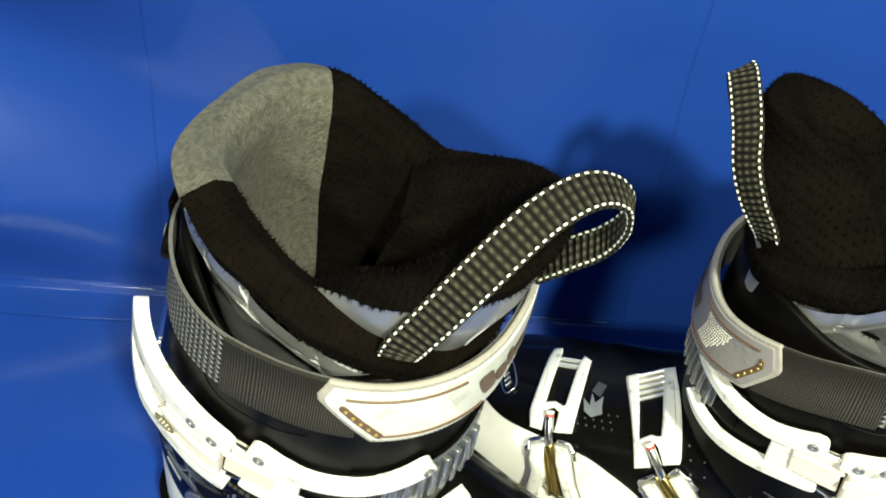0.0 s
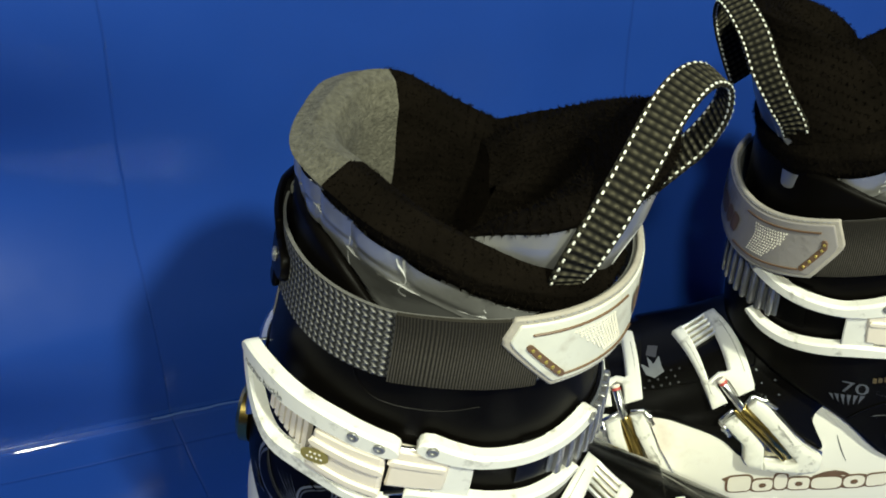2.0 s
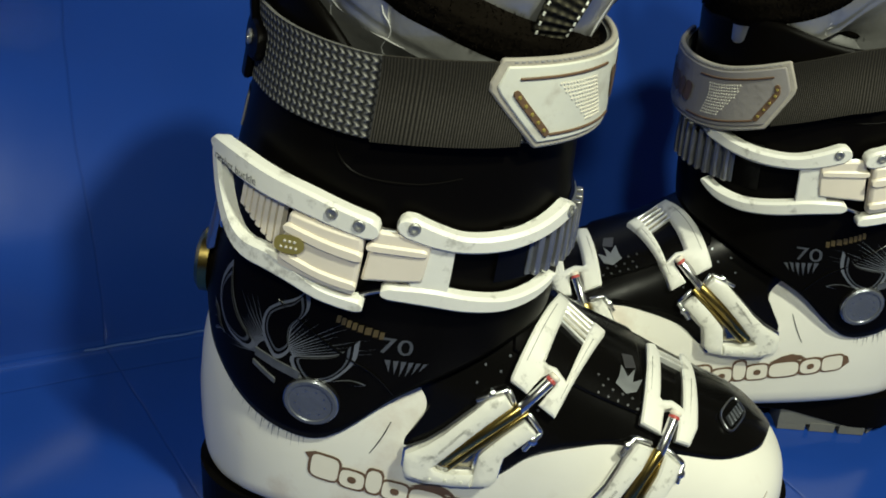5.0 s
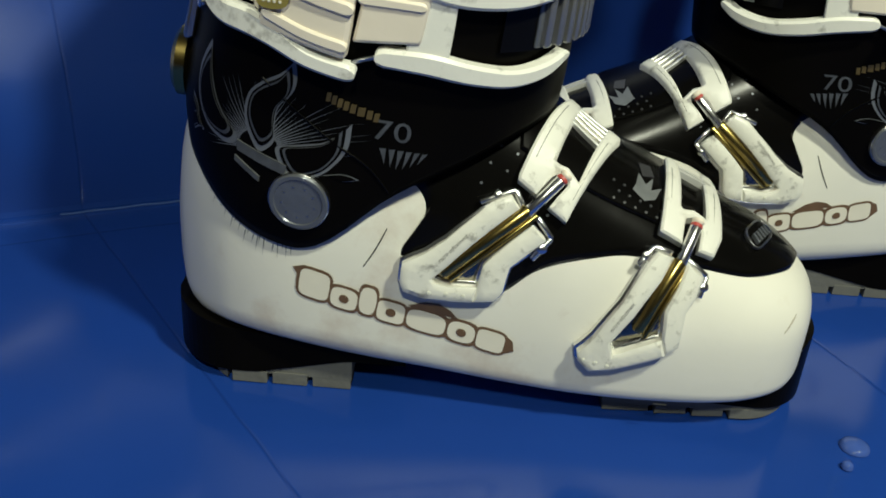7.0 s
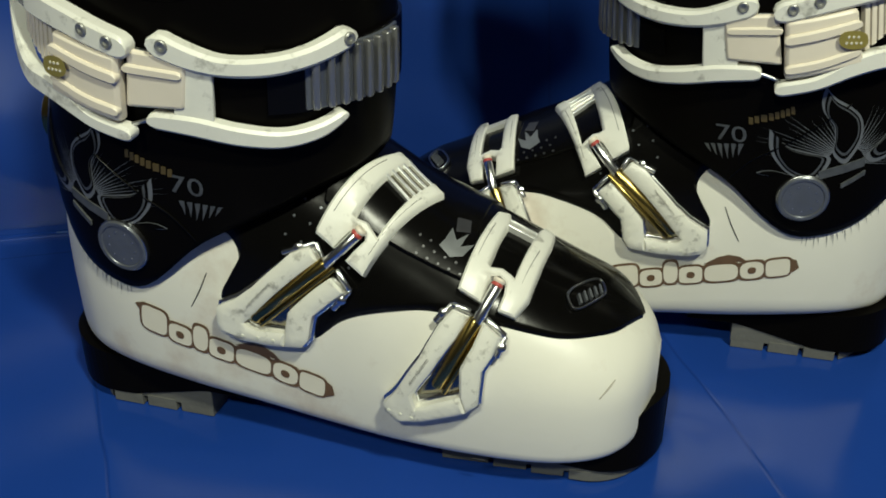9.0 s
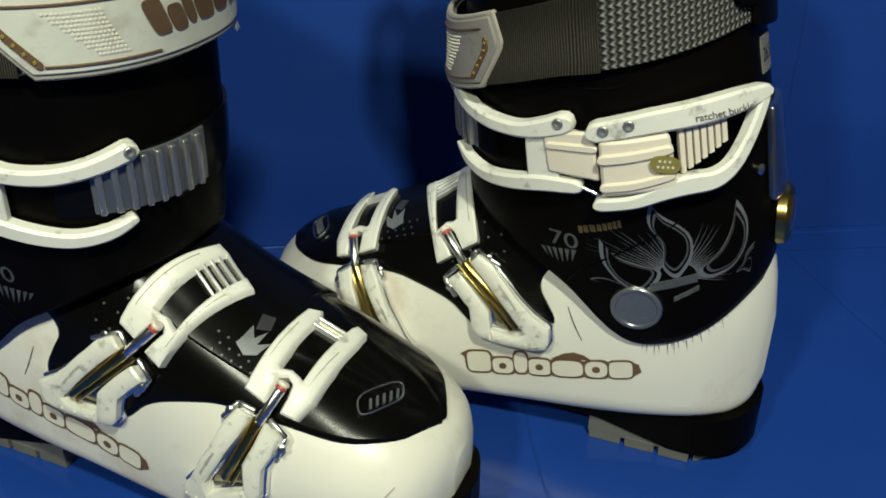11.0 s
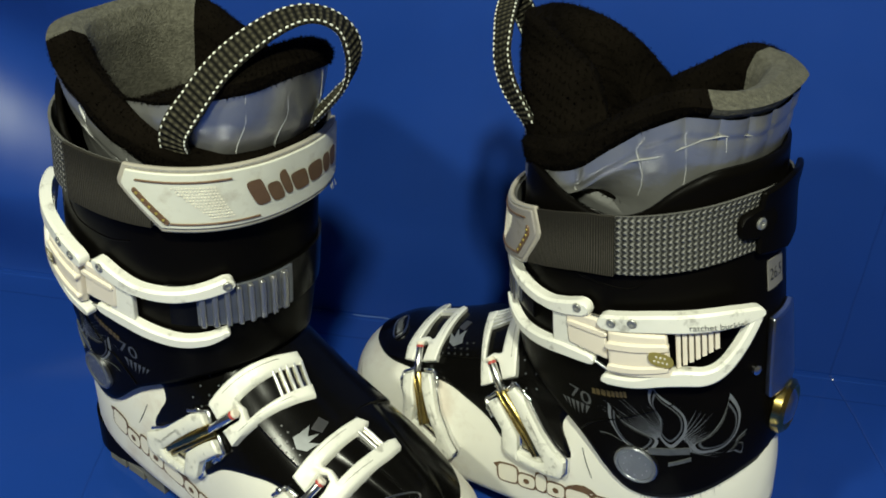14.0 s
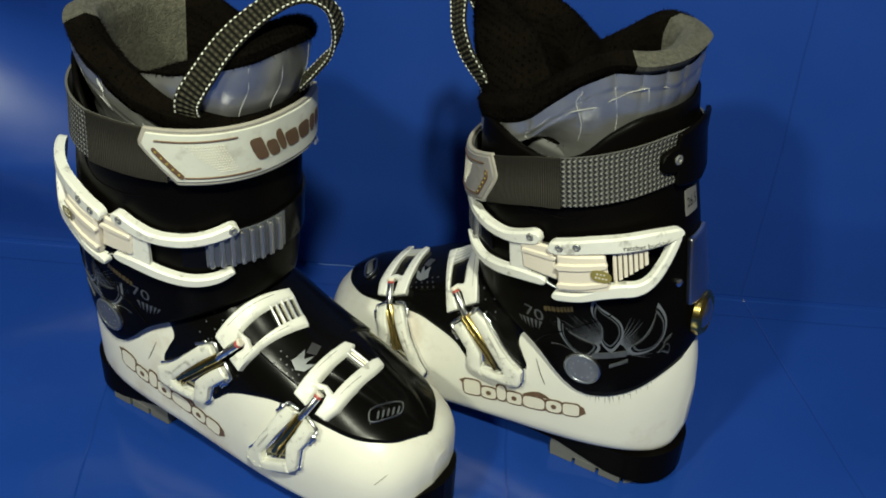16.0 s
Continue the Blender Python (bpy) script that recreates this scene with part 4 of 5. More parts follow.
    part("tooth_strip", slab(lambda u, v, o: bk(45.5 - 46.5 * u, 0.1618 + 0.0235 * v, o), 16, 3, 0.0012, 0.0027), M_DISC, strap, "clear grey toothed strip", bevel=0.0006)
    for k in range(8):
        d = 44 - 5.6 * k
        part("tooth", patch(bk, ((d, 0.1622), (d - 2.7, 0.1622), (d - 2.7, 0.1850), (d, 0.1850)), 0.002, 0.0056, 2), M_RIB, strap, bevel=0.0009)


def shell_buckle(boot, left, which):
    """A ladder catch and its angular micro-adjust lever; which: 0 over the instep, 1 over the toe."""
    f = on_flank
    if which == 0:
        catch = [(0.1697, 92), (0.1744, 91), (0.1632, 51.5), (0.1646, 51), (0.1680, 51.8), (0.1710, 49.7), (0.1722, 48.8), (0.1851, 87), (0.1899, 84.5),
                 (0.1686, 33.9), (0.1618, 35.6), (0.1681, 45.4), (0.1677, 47.7), (0.1648, 47.8), (0.1622, 45.4), (0.1567, 37.4), (0.1497, 38.9), (0.1499, 40.7)]
        arm_a = [(0.1404, 29.6), (0.1476, 33.9), (0.1513, 31.3), (0.1378, 19.8), (0.1253, 9.2), (0.1200, 5.2), (0.1213, 4.6), (0.1259, 4.7), (0.1376, 7.5),
                 (0.1367, 3.8), (0.1291, 2.2), (0.1166, 0.4), (0.1093, 0.3), (0.1077, 1.8), (0.1083, 6.1), (0.1171, 10.6), (0.1247, 15.8), (0.1355, 25)]
        arm_b = [(0.1568, 28.5), (0.1611, 26.9), (0.1617, 25.8), (0.1526, 17.8), (0.1495, 15.4), (0.1485, 12.4), (0.1475, 8.4), (0.1446, 5.8), (0.1367, 3.8),
                 (0.1376, 7.5), (0.1393, 13.3), (0.1412, 15.1), (0.1483, 21.3)]
        hole = [(0.1513, 31), (0.1560, 28), (0.1400, 13.5), (0.1376, 7.5), (0.1210, 5)]
        tube, pin = ((0.1240, 7.0), (0.1547, 32.2)), ((0.1535, 30.5), (0.1657, 45.5))
        teeth = [((0.1690 + 0.00135 * k, 76 + 3.6 * k), (0.1800 + 0.00135 * k, 71 + 3.6 * k)) for k in range(5)]
        rods = (((0.1362, 28.5), (0.1492, 36)), ((0.1492, 36), (0.1535, 31.5)), ((0.1580, 31.5), (0.1640, 27.5)), ((0.1640, 27.5), (0.1575, 19.5)))
        words, al, up = (0.1225, 9.6), (0.62, 545), (-0.28, 620)
    else:
        catch = [(0.2098, 91), (0.2145, 94), (0.2156, 90), (0.2124, 61.4), (0.2134, 60.4), (0.2178, 62.5), (0.2213, 61.7), (0.2228, 60.8), (0.2267, 95), (0.2279, 99),
                 (0.2326, 98), (0.2328, 90), (0.2292, 54.4), (0.2253, 44.1), (0.2188, 43.7), (0.2201, 51.7), (0.2199, 57.3), (0.2174, 58.7), (0.2141, 56.4),
                 (0.2132, 51.6), (0.2123, 44), (0.2036, 45.5), (0.2039, 47.9)]
        arm_a = [(0.2029, 37), (0.2093, 36.9), (0.2052, 27), (0.1967, 11.9), (0.1896, 2.2), (0.1913, -1.2), (0.2034, 3.7), (0.2081, 6), (0.2104, 0.6),
                 (0.1923, -7.2), (0.1831, -9.2), (0.1787, -5.6), (0.1781, -2.6), (0.1835, 2.8), (0.1922, 15.8), (0.1985, 29.6)]
        arm_b = [(0.2145, 37), (0.2214, 33.7), (0.2188, 24.5), (0.2156, 17.5), (0.2151, 9), (0.2148, 4.2), (0.2104, 0.6), (0.2081, 6), (0.2076, 16.5), (0.2116, 26.2)]
        hole = [(0.2093, 36), (0.2140, 36), (0.2076, 16.5), (0.2081, 6), (0.1905, 1)]
        tube, pin = ((0.1990, 7.0), (0.2121, 37.3)), ((0.2117, 35), (0.2175, 53.2))
        teeth = [((0.2140, 87 + 3.5 * k), (0.2262, 88 + 3.5 * k)) for k in range(2)]
        rods = (((0.1965, 30), (0.2020, 39)), ((0.2020, 39), (0.2090, 39)), ((0.2150, 39), (0.2228, 35)), ((0.2228, 35), (0.2205, 25)))
        words, al, up = (0.1895, 6.0), (0.42, 640), (-0.75, 420)
    lad = part("ladder_buckle" if which == 0 else "toe_ladder_buckle", plate(f, catch, 0.0018, 0.0072, 0.0009), M_WBUCK, boot, "white plastic ladder catch over the instep" if which == 0 else "white plastic ladder catch over the toe")
    # fine grooves along the two rails
    ends = ((catch[-1], catch[0]), (catch[9], catch[8])) if which == 0 else ((catch[-1], catch[0]), (catch[13], catch[11]))
    for k, (a, b) in enumerate(ends):
        sh = 0.0022 if k == 0 else -0.0022
        part("groove", surface_bar(f, [(a[0] + (b[0] - a[0]) * t + sh, a[1] + (b[1] - a[1]) * t, 0.00016) for t in (0.18, 0.5, 0.8)], 0.0068, 0.0073, 10, 0.00005), M_LABEL, lad)
    for a, b in teeth:
        part("tooth", surface_bar(f, [(*a, 0.0007), (*b, 0.0007)], 0.002, 0.0064, 6, 0.0003), M_BRIGHT, lad)
    part("tooth_plate", patch(f, (teeth[0][0], teeth[0][1], teeth[-1][1], teeth[-1][0]), 0.001, 0.0044, 5), M_DARKCHROME, lad, "chromed ratchet plate")
    lever = part("micro_lever" if which == 0 else "toe_micro_lever", plate(f, arm_a, 0.0012, 0.0080, 0.0010), M_LEVER, boot, "chipped white plastic micro-adjust lever")
    part("rail", plate(f, arm_b, 0.0012, 0.0078, 0.0010), M_LEVER, lever)
    for arm in (arm_a, arm_b):
        part("chrome_edge", plate(f, shrunk(arm, -0.0009), 0.0002, 0.0034, 0.0005), M_CHROME, lever, "scratched chrome edge under the lever's arm")
    part("spring_plate", plate(f, hole, 0.0004, 0.0026, 0.0003), M_DARKCHROME, lever, "smoky chrome plate between the lever's arms")
    a, b = f(*tube[0], 0.0050), f(*tube[1], 0.0064)
    c, d = f(*pin[0], 0.0064), f(*pin[1], 0.0090)
    part("brass_tube", rod(a, b, 0.0029), M_BRASS, lever, "brass threaded barrel")
    part("wire", rod(a + Vector((0.0030, -0.001, -0.0022)), b + Vector((0.0034, -0.0005, -0.002)), 0.0011), M_BRASS, lever)
    part("pin", rod(c, d, 0.0024), M_CHROME, lever, "chrome adjusting pin")
    part("red_collar", rod(d - (d - c) * 0.06, d + (d - c) * 0.05, 0.0026), M_RED, lever)
    part("pin_head", rod(d + (d - c) * 0.05, d + (d - c) * 0.16, 0.0027), M_PEACH, lever)
    for p, q in rods:
        part("axle", rod(f(*p, 0.0045), f(*q, 0.0045), 0.0013, 8), M_CHROME, lever)
    for p, q in ((rods[0][0], rods[1][0]), (rods[3][0], rods[3][1])):
        part("axle_end", turned([(0.0021, 0), (0.0021, 0.0012), (0.0012, 0.0018)], f((p[0] + q[0]) / 2, (p[1] + q[1]) / 2, 0.0040), normal(on_shell, *p), 10), M_CHROME, lever)
    foot = arm_a[9:13]
    for k in range(3):
        u = (k + 0.6) / 3
        p, q = foot[0], foot[2]
        g = (p[0] + (q[0] - p[0]) * u, p[1] + (q[1] - p[1]) * u + 1.4)
        part("dimple", turned([(0.0009, 0), (0.0007, 0.0003)], f(*g, 0.0080), normal(on_shell, g[0], max(g[1], 1)), 8), M_PAD, lever)
    if left:
        words = (words[0] + al[0] * 0.021, words[1] + al[1] * 0.021)
        al, up = (-al[0], -al[1]), (-up[0], -up[1])
        words = (words[0] - up[0] * 0.0022, words[1] - up[1] * 0.0022)
    writing("lever_print", "micro adjustment", f, words, al, up, 0.0017, 0.0083, M_LABEL, lever)


def power_strap(boot, left):
    """Strap round the cuff's top: webbing, a velcro field, a white pad over the shin."""
    def mid(d):
        if left:
            return herm([(-180, 0.246), (-100, 0.229), (-30, 0.208), (20, 0.206), (40, 0.2085), (70, 0.2195), (95, 0.2300), (148, 0.245), (180, 0.246)], 1, d)
        return 0.2380 + 0.007 * max(0.0, min(1.0, (abs(d) - 100) / 50))

    def band(d0, d1, half, lo, hi, n, size):
        return slab(lambda u, v, o: on_strap(d0 + (d1 - d0) * u, mid(d0 + (d1 - d0) * u) + half * (2 * v - 1), o), n, 6, lo, hi, size)

    strap = part("power_strap", band(-178, 178, 0.0150, -0.0004, 0.0010, 110, (0.36, 0.030)), M_WEB, boot, "grey woven power strap round the cuff")
    part("velcro_field", band(98 if not left else 96, 60, 0.0155, 0.0009, 0.0026, 24, (0.05, 0.031)), M_VEL, strap, "dark grey velcro field of the strap")

    def padf(u, v, o):
        tip, slope = (0.55, 18) if left else (0.70, 27)
        left_edge = (67.5 if left else 73.5) - slope * abs(v - tip) ** 1.1 * (1.0 if v < tip else 0.5)
        d = left_edge + (-34 - left_edge) * u
        return on_strap(d, mid(d) + 0.0002 + 0.0168 * (2 * v - 1), o)

    edge = part("pad_piping", slab(padf, 40, 12, 0.0010, 0.0034), M_PADEDGE, strap, "frayed grey edge of the shin pad", bevel=0.0008)

    def inner(u, v, o):
        return padf(0.022 + 0.965 * u, 0.075 + 0.85 * v, o)

    pad = part("shin_pad", slab(inner, 40, 12, 0.0028, 0.0042), M_PADGREY if left else M_PAD, strap, "worn greyish rubber shin pad" if left else "off-white rubber shin pad, scuffed", bevel=0.0006)

    def line(u0, v0, u1, v1, w, m, name, hi=0.0007, n=10):
        p = [inner(u0 + (u1 - u0) * k / n, v0 + (v1 - v0) * k / n, 0.0042) for k in range(n + 1)]
        nn = [(inner(u0 + (u1 - u0) * k / n, v0 + (v1 - v0) * k / n, 0.006) - p[k]).normalized() for k in range(n + 1)]
        return part(name, bar(p, nn, [w] * (n + 1), -0.0003, hi, 0.0002), m, pad)

    line(0.055, 0.85, 0.42, 0.87, 0.00045, M_BROWN, "printed_line")
    line(0.07, 0.10, 0.46, 0.09, 0.00045, M_BROWN, "printed_line")
    line(0.046, 0.66, 0.058, 0.13, 0.0014, M_BROWN, "printed_line")
    for k in range(5):
        u, v = 0.0465 + 0.0024 * k, 0.62 - 0.112 * k
        p = inner(u, v, 0.0048)
        part("stud", turned([(0.0008, 0), (0.0006, 0.0005)], p, inner(u, v, 0.006) - p, 8), M_GOLD, pad)
    # raised dot field
    dots = bmesh.new()
    for i in range(13):
        for j in range(11):
            if i < (10 - j) * 0.45:
                continue
            u, v = 0.20 + 0.0135 * i, 0.20 + 0.055 * j
            p = inner(u, v, 0.0042)
            n = (inner(u, v, 0.006) - p).normalized()
            q = Vector((0, 0, 1)).rotation_difference(n).to_matrix().to_4x4()
            box_at(dots, Matrix.Translation(p) @ q, 0.0008, 0.0008, 0.0007)
    bmesh.ops.recalc_face_normals(dots, faces=dots.faces[:])
    tagged(part("dot_field", dots, M_CREAM, pad, "field of fine raised dots", smooth=False), kind="stuff")

    # maker's name as plain brown blocks
    def pos(a, b):
        return (0.475 + 0.455 * a, 0.47 + 0.09 * a + 0.25 * b)

    if not left:
        blob_letters(lambda u, v, o: inner(u, v, 0.0042 + o), pos, 0, 0, 0.0003, pad, M_BROWN, None, 0, cell=(0.05, 0.2))
    else:
        blob_letters(lambda u, v, o: inner(u, v, 0.0042 + o), lambda a, b: pos(1 - a, b), 0, 0, 0.0003, pad, M_BROWN, None, 0, cell=(0.05, 0.2))
    # stitches along the upper and lower edges
    st = bmesh.new()
    for v in (0.035, 0.965):
        for k in range(46):
            u = 0.04 + 0.02 * k
            p = padf(u, v, 0.0035)
            n = (padf(u, v, 0.006) - p).normalized()
            t = (padf(min(1, u + 0.01), v, 0.0035) - p).normalized()
            m = Matrix((t, n.cross(t), n)).transposed().to_4x4()
            box_at(st, Matrix.Translation(p) @ m, 0.0013, 0.0004, 0.0004)
    bmesh.ops.recalc_face_normals(st, faces=st.faces[:])
    tagged(part("stitching", st, M_STITCH, pad, smooth=False), kind="stuff")
    # loose threads
    rnd = random.Random(9)
    for k in range(6):
        p = padf(0.90 + 0.02 * k, 0.02, 0.003)
        d = Vector((rnd.uniform(-0.3, 0.6), rnd.uniform(-0.4, 0.6), -1)).normalized() * rnd.uniform(0.003, 0.007)
        part("thread", rod(p, p + d, 0.00018, 5), M_STITCH, pad)
    # black holder at the back with its rivet
    hold = part("strap_holder", slab(lambda u, v, o: on_strap(157 + 46 * u, 0.2455 + (0.020 - 0.004 * abs(2 * u - 1)) * (2 * v - 1), o), 20, 6, 0.0008, 0.0040), M_BLACK, strap, "black plastic strap holder at the back", bevel=0.0015)
    part("holder_tab", surface_bar(on_strap, [(153, 0.2450, 0.0075), (160, 0.2455, 0.0085)], 0.0008, 0.0042, 6, 0.0012), M_BLACK, hold)
    rivet(on_strap, 157, 0.2455, 0.0042, hold, 0.0030)


def liner(boot, left):
    """Inner boot: silver quilted collar, grey felt at the back, black plush rim and tongue, pull loop."""
    rim_t = [(0.045, 0.2985), (0.062, 0.2975), (0.075, 0.2940), (0.09, 0.287), (0.11, 0.277), (0.135, 0.268), (0.165, 0.260)]
    sil_t = [(0.045, 0.290), (0.062, 0.287), (0.078, 0.2785), (0.098, 0.2665), (0.13, 0.2515), (0.165, 0.240)]

    if left:
        sil_t = [(0.045, 0.296), (0.062, 0.296), (0.078, 0.295), (0.092, 0.2865), (0.108, 0.272), (0.122, 0.258), (0.14, 0.249), (0.165, 0.242)]
        rim_t = [(0.045, 0.306), (0.062, 0.3065), (0.078, 0.306), (0.092, 0.300), (0.11, 0.287), (0.135, 0.271), (0.165, 0.262)]

    def ring(d, z, off):
        k = max(0.0, min(1.0, (z - 0.24) / 0.06))
        cx, ax, ay = 0.106 + 0.003 * k, 0.061 - 0.004 * k, 0.0515 - 0.001 * k
        a = radians(d)
        return Vector((cx + (ax + off) * spow(math.cos(a), 2 / 2.65), -(ay + off) * spow(math.sin(a), 2 / 2.65), z))

    def prof(d, s):
        """s from 0 (outside, low) over the rim to 1 (inside, deep)."""
        x = ring(d, 0.28, 0).x
        r, w = herm(rim_t, 1, x), herm(sil_t, 1, x)
        line = [(0.215, -0.011), (0.245, -0.006), (w - 0.012, 0.001), (w, 0.002), (w + 0.003, 0.0045), ((w + r) / 2 + 0.001, 0.0062), (r - 0.003, 0.0028), (r, -0.004), (r - 0.003, -0.0105), (r - 0.012, -0.0145), (0.255, -0.0155), (0.22, -0.0150), (0.165, -0.016)]
        q = s * (len(line) - 1)
        i = min(int(q), len(line) - 2)
        t = q - i
        a, b = line[i], line[i + 1]
        return a[0] + (b[0] - a[0]) * t, a[1] + (b[1] - a[1]) * t

    def collar(d0, d1, s0, s1):
        def f(u, v):
            d = d0 + (d1 - d0) * u
            z, o = prof(d, s0 + (s1 - s0) * v)
            p = ring(d, z, o)
            if s1 < 0.3:
                o += 0.0017 * abs(math.sin(math.pi * (d - 8) / 18)) ** 0.5 * max(0.0, min(1.0, (v - 0.5) * 4)) - 0.0008 * max(0.0, 1 - abs(v - 0.72) / 0.08)
            wob = 0.0012 * noise.noise(p * 45)
            return ring(d, z + wob, o + 0.0012 * noise.noise(p * 60 + Vector((3, 1, 2))))
        return f

    n12 = 1 / 12
    band = part("liner", grid(collar(0, 360, 0, 3 * n12), 180, 30, loop=True), M_SILVER, boot, "silver quilted inner boot collar")
    part("felt_back", grid(collar(127, 233, 3 * n12, 1), 48, 60), M_FELT, band, "grey felt lining at the back")
    fur = grid(collar(-127, 127, 3 * n12, 1), 110, 60)
    furred(fur, 14000, 0.0019, 3)
    part("plush_rim", fur, M_FUR, band, "black plush lining of the rim")
    floor_ = bmesh.new()
    vs = [floor_.verts.new(ring(10 * k, 0.168, -0.015)) for k in range(36)]
    floor_.faces.new(vs)
    part("insole", floor_, M_FUR, band)
    # quilting seams on the silver band
    for d in (62, 80, 98, 118, 140):
        for sg in (1, -1):
            pts = []
            for k in range(9):
                z, o = prof(sg * d, (1.2 + 1.7 * k / 8) * n12)
                pts.append((sg * d + 1.5 * math.sin(k), z, o))
            line = [ring(a, z, o) for a, z, o in pts]
            nn = [(ring(a, z, o + 0.002) - ring(a, z, o)).normalized() for a, z, o in pts]
            part("seam", bar(line, nn, [0.00015] * 9, -0.0005, 0.0004, 0.0001), M_SEAM, band)
    for sg in (1, -1):
        pts = [(sg * (55 + 10 * k), *prof(sg * (55 + 10 * k), (2.1 + 0.25 * math.sin(k * 0.9)) * n12)) for k in range(11)]
        line = [ring(a, z, o) for a, z, o in pts]
        nn = [(ring(a, z, o + 0.002) - ring(a, z, o)).normalized() for a, z, o in pts]
        part("seam", bar(line, nn, [0.00022] * 11, -0.0005, 0.0008, 0.0002), M_STITCH, band)

    # tongue
    def tring(d, z, off):
        a = radians(d)
        lean = (z - 0.25) * (0.30 if left else 0.28)
        thin = 1 - (0.34 * max(0.0, min(1.0, (z - 0.262) / 0.042)) if left else 0.0)
        return Vector((0.1255 + lean + (0.0440 + off) * spow(math.cos(a), 0.82), -(0.0430 + off) * thin * spow(math.sin(a), 0.82), z))

    def tprof(d, s):
        k = abs(d) / 112
        r = 0.313 - 0.010 * k ** 2 - 0.045 * k ** 9 if left else 0.304 - 0.035 * k ** 1.8
        w = 0.2905 - 0.019 * k ** 1.5
        if left:
            w -= 0.030 * max(0.0, min(1.0, (d - 5) / 45))
        line = [(0.235, -0.002), (min(0.255, w - 0.012), 0.001), (min(0.272, w - 0.005), 0.0035), (w, 0.0025), (w + 0.002, 0.0038), ((w + r) / 2 + 0.001, 0.0036), (r - 0.001, -0.001), (r, -0.008), (r - 0.003, -0.015), (r - 0.012, -0.023), (0.262, -0.027), (0.235, -0.024), (0.20, -0.018)]
        q = s * 12
        i = min(int(q), 11)
        t = q - i
        a, b = line[i], line[i + 1]
        return a[0] + (b[0] - a[0]) * t, a[1] + (b[1] - a[1]) * t

    def tongue(s0, s1):
        def f(u, v):
            d = 112 - 224 * u
            z, o = tprof(d, s0 + (s1 - s0) * v)
            p = tring(d, z, o)
            return tring(d, z + 0.0015 * noise.noise(p * 40), o + 0.0015 * noise.noise(p * 50 + Vector((1, 7, 2))))
        return f

    tg = part("tongue", grid(tongue(0, 3 * n12), 72, 12), M_SILVER, boot, "silver-faced padded tongue")
    roll = grid(tongue(3 * n12, 1), 72, 50)
    furred(roll, 12000, 0.0019, 5)
    part("plush_roll", roll, M_FUR, tg, "black plush roll of the tongue")
    for d in (-78, -50, -22, 4, 30):
        pts = [(d + 1.2 * math.sin(k), *tprof(d, (0.8 + 2.1 * k / 8) * n12)) for k in range(9)]
        line = [tring(a, z, o) for a, z, o in pts]
        nn = [(tring(a, z, o + 0.002) - tring(a, z, o)).normalized() for a, z, o in pts]
        part("seam", bar(line, nn, [0.00015] * 9, -0.0005, 0.0004, 0.0001), M_SEAM, tg)
    # dark liner wall between the cuff and the silver collar
    part("inner_wall", grid(lambda u, v: on_cuff(360 * u, 0.17 + 0.070 * v, -0.0045 - 0.001 * v), 72, 10, loop=True), M_BLACK, band, "black inner boot wall")

    # pull loop of ribbed webbing with white edge stitches
    if left:
        way = [(0.160, -0.0335, 0.258), (0.1655, -0.0370, 0.269), (0.1745, -0.0385, 0.2815), (0.1825, -0.0345, 0.2935), (0.188, -0.0265, 0.3045), (0.1935, -0.0165, 0.3115), (0.1990, -0.004, 0.3155), (0.2005, 0.007, 0.3095), (0.197, 0.0135, 0.298), (0.190, 0.017, 0.282), (0.182, 0.018, 0.266)]
        face = [(0.5, -0.8, 0.3), (0.55, -0.75, 0.35), (0.55, -0.75, 0.35), (0.5, -0.75, 0.45), (0.4, -0.7, 0.6), (0.3, -0.5, 0.8), (0.5, 0.1, 0.85), (0.8, 0.6, 0.2), (0.6, 0.8, -0.1), (0.5, 0.85, -0.1), (0.5, 0.85, 0.0)]
    else:
        way = [(0.1490, -0.0445, 0.2560), (0.1545, -0.0480, 0.2740), (0.1685, -0.0345, 0.3025), (0.1795, -0.0145, 0.3185), (0.1895, 0.000, 0.3240), (0.1985, 0.010, 0.3195), (0.2025, 0.015, 0.308), (0.198, 0.018, 0.293), (0.187, 0.018, 0.278), (0.176, 0.017, 0.264)]
        face = [(0.45, -0.85, 0.2), (0.35, -0.88, 0.3), (0.20, -0.75, 0.6), (0.15, -0.5, 0.85), (0.25, -0.1, 0.95), (0.6, 0.2, 0.7), (0.95, 0.2, 0.15), (0.85, 0.4, -0.3), (0.8, 0.5, -0.3), (0.8, 0.5, -0.2)]
    pts = smooth_line(way, 420)
    nls = smooth_line(face, 420)
    line = [Vector(p) - Vector((0, 0, 0.0 if left else 0.004 * max(0.0, min(1.0, (p[2] - 0.258) / 0.03)))) for p in pts]
    nn = []
    for k in range(421):
        t = (line[min(k + 1, 420)] - line[max(k - 1, 0)]).normalized()
        v = Vector(nls[k])
        nn.append((v - t * v.dot(t)).normalized())
    bm = bmesh.new()
    uv = bm.loops.layers.uv.new("UVMap")
    half = 0.0066 if left else 0.0072
    rings = []
    run = [0.0]
    for k in range(420):
        run.append(run[-1] + (line[k + 1] - line[k]).length)
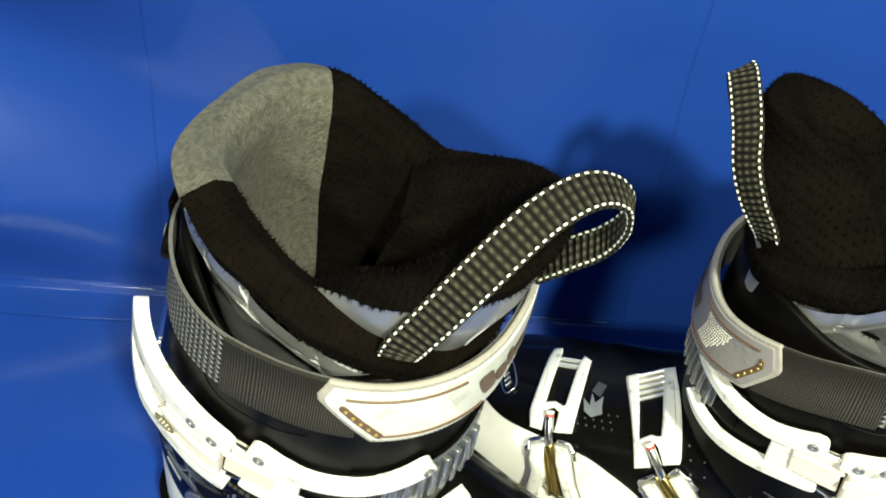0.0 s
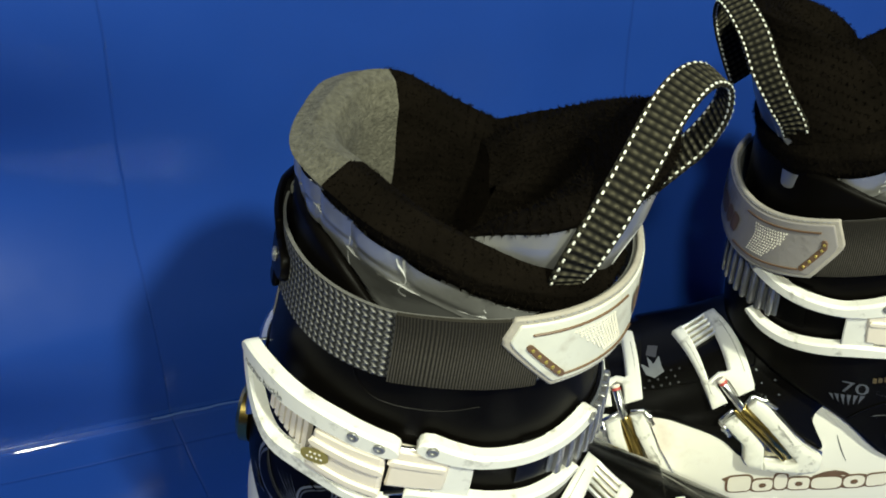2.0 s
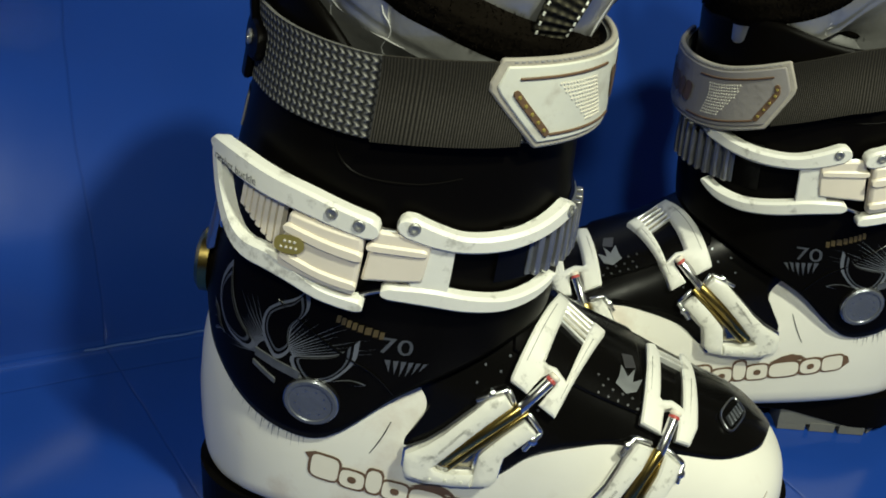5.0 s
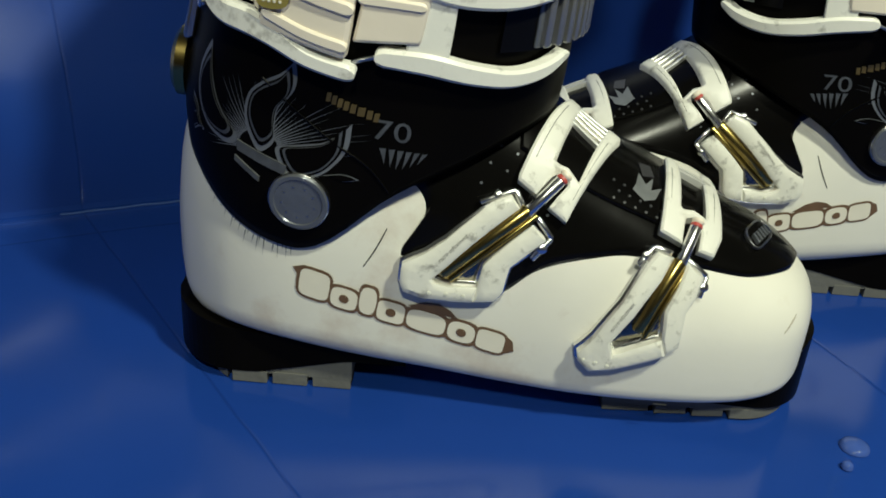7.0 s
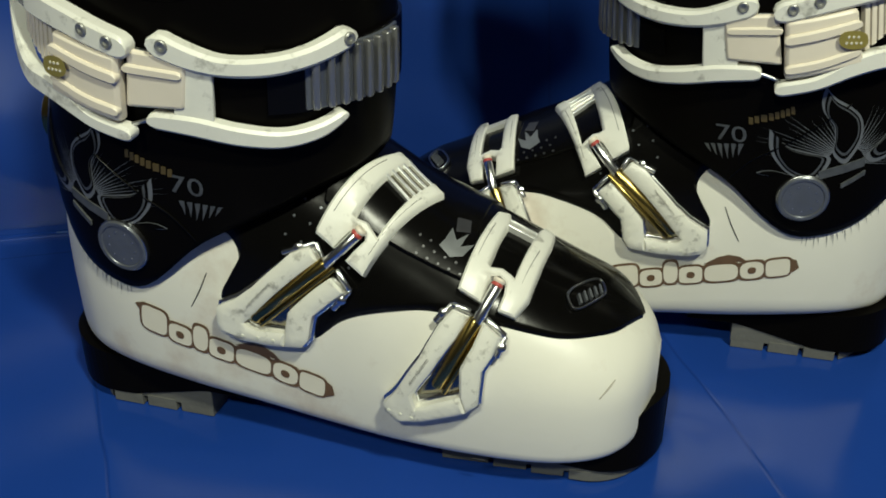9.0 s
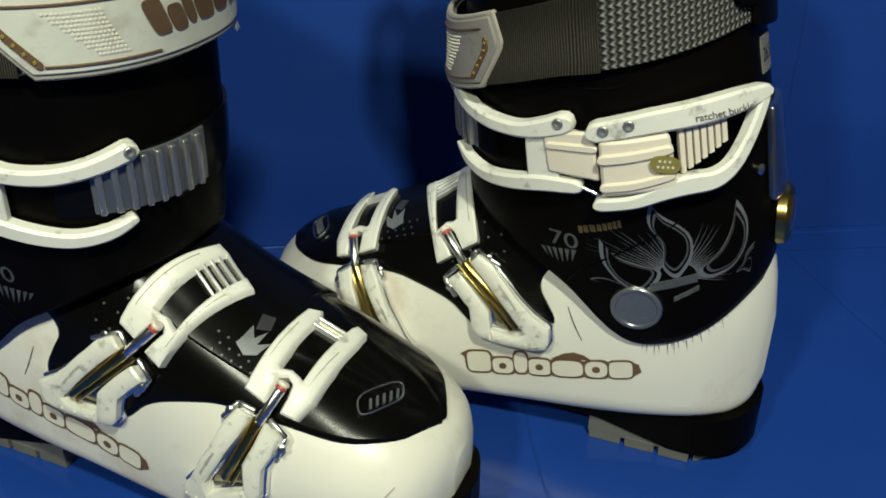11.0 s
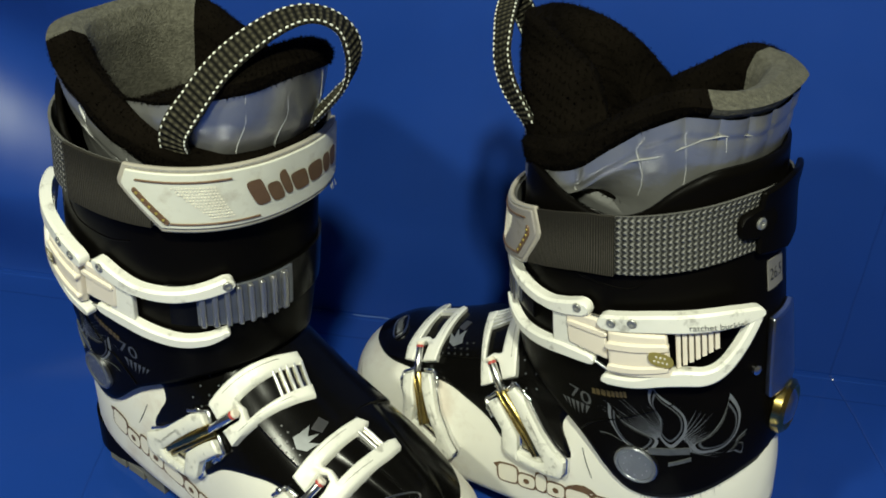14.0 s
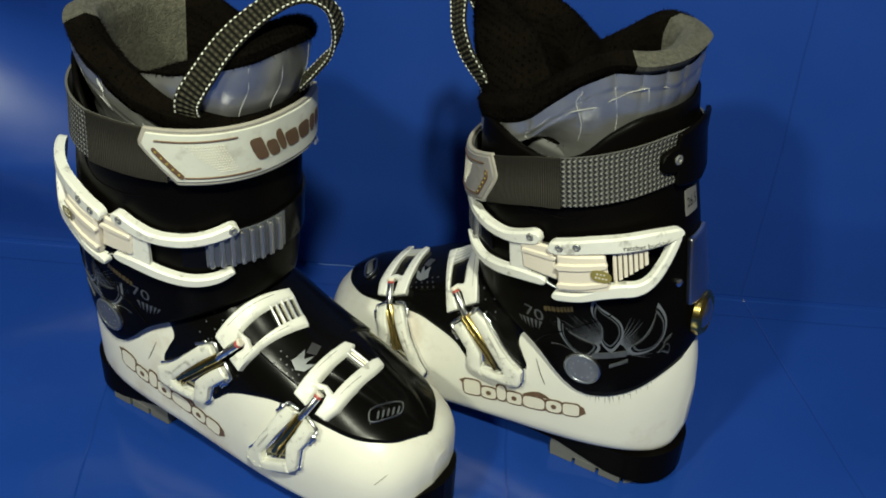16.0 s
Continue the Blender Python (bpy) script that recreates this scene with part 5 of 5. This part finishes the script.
    for k in range(421):
        t = (line[min(k + 1, 420)] - line[max(k - 1, 0)]).normalized()
        side = nn[k].cross(t).normalized()
        h = 0.0007 + 0.0005 * max(0.0, math.sin(2 * math.pi * run[k] / 0.0031)) ** 0.6
        rings.append([bm.verts.new(line[k] + side * a + nn[k] * b) for a, b in ((-half, -0.0006), (-half, 0.0005), (-half * 0.82, h), (half * 0.82, h), (half, 0.0005), (half, -0.0006), (half * 0.82, -h), (-half * 0.82, -h))])
    for k in range(420):
        for i in range(8):
            j = (i + 1) % 8
            face = bm.faces.new((rings[k][i], rings[k][j], rings[k + 1][j], rings[k + 1][i]))
            for lp, (a, b) in zip(face.loops, ((i, k), (i + 1, k), (i + 1, k + 1), (i, k + 1))):
                lp[uv].uv = (run[b], a * 0.004)
    bm.faces.new(rings[0])
    bm.faces.new(rings[-1][::-1])
    bmesh.ops.recalc_face_normals(bm, faces=bm.faces[:])
    loop = part("pull_loop", bm, M_LOOP, boot, "black ribbed webbing pull loop with white edge stitches")
    st = bmesh.new()
    nxt = 0.0022
    for k in range(420):
        if run[k] >= nxt:
            nxt += 0.0031
            t = (line[k + 1] - line[k]).normalized()
            side = nn[k].cross(t).normalized()
            m = Matrix((t, side, nn[k])).transposed().to_4x4()
            for s in (-1, 1):
                box_at(st, Matrix.Translation(line[k] + side * s * half * 0.86) @ m, 0.0014, 0.0007, 0.0022)
    bmesh.ops.recalc_face_normals(st, faces=st.faces[:])
    tagged(part("edge_stitches", st, M_LOOPY, loop, "white thread stitches", smooth=False), kind="stuff")


def ski_boot(left, place, label):
    FLIP[0] = left
    boot = new("ski_boot")
    boot.empty_display_size = 0.05
    shell = boot_shell(boot)

    def pos(a, b):
        x = 0.0665 + 0.085 * a
        return (x + 0.0008 * b, 0.0608 - 0.0205 * a + 0.0064 * b)

    blob_letters(on_side, (lambda a, b: pos(1 - a, b)) if left else pos, 0, 0, 0.0003, shell, M_CREAM, M_BROWN, 0)
    boot_cuff(boot, left)
    cuff_buckle(boot, left)
    shell_buckle(boot, left, 0)
    shell_buckle(boot, left, 1)
    power_strap(boot, left)
    liner(boot, left)
    # winged print on the instep plate
    wing = part("wing_print", decal(on_shell, [(0.1935, 60), (0.198, 57), (0.2025, 60), (0.2055, 68), (0.201, 64), (0.2025, 72), (0.199, 66), (0.1965, 71), (0.195, 64)], 0, 0.0039, (0.003, 5)), M_DECAL, shell, "small silver winged print")
    part("wing_bar", decal(on_shell, [(0.198, 70), (0.203, 73), (0.202, 80), (0.197, 78)], 0, 0.0039, (0.003, 5)), M_DECALD, wing)
    FLIP[0] = False
    boot.matrix_world = place
    tagged(boot, label, "ski boot", group="pair of ski boots")


ski_boot(False, pose(-0.0745, 0.0505, 0, 0, 0, -12.29), "used white and black plastic ski boot standing on blue vinyl")
ski_boot(True, pose(0.3547, 0.0834, 0, 0, 0, 167.00) @ Matrix.Scale(0.98, 4), "used white and black plastic ski boot with a sagging strap")
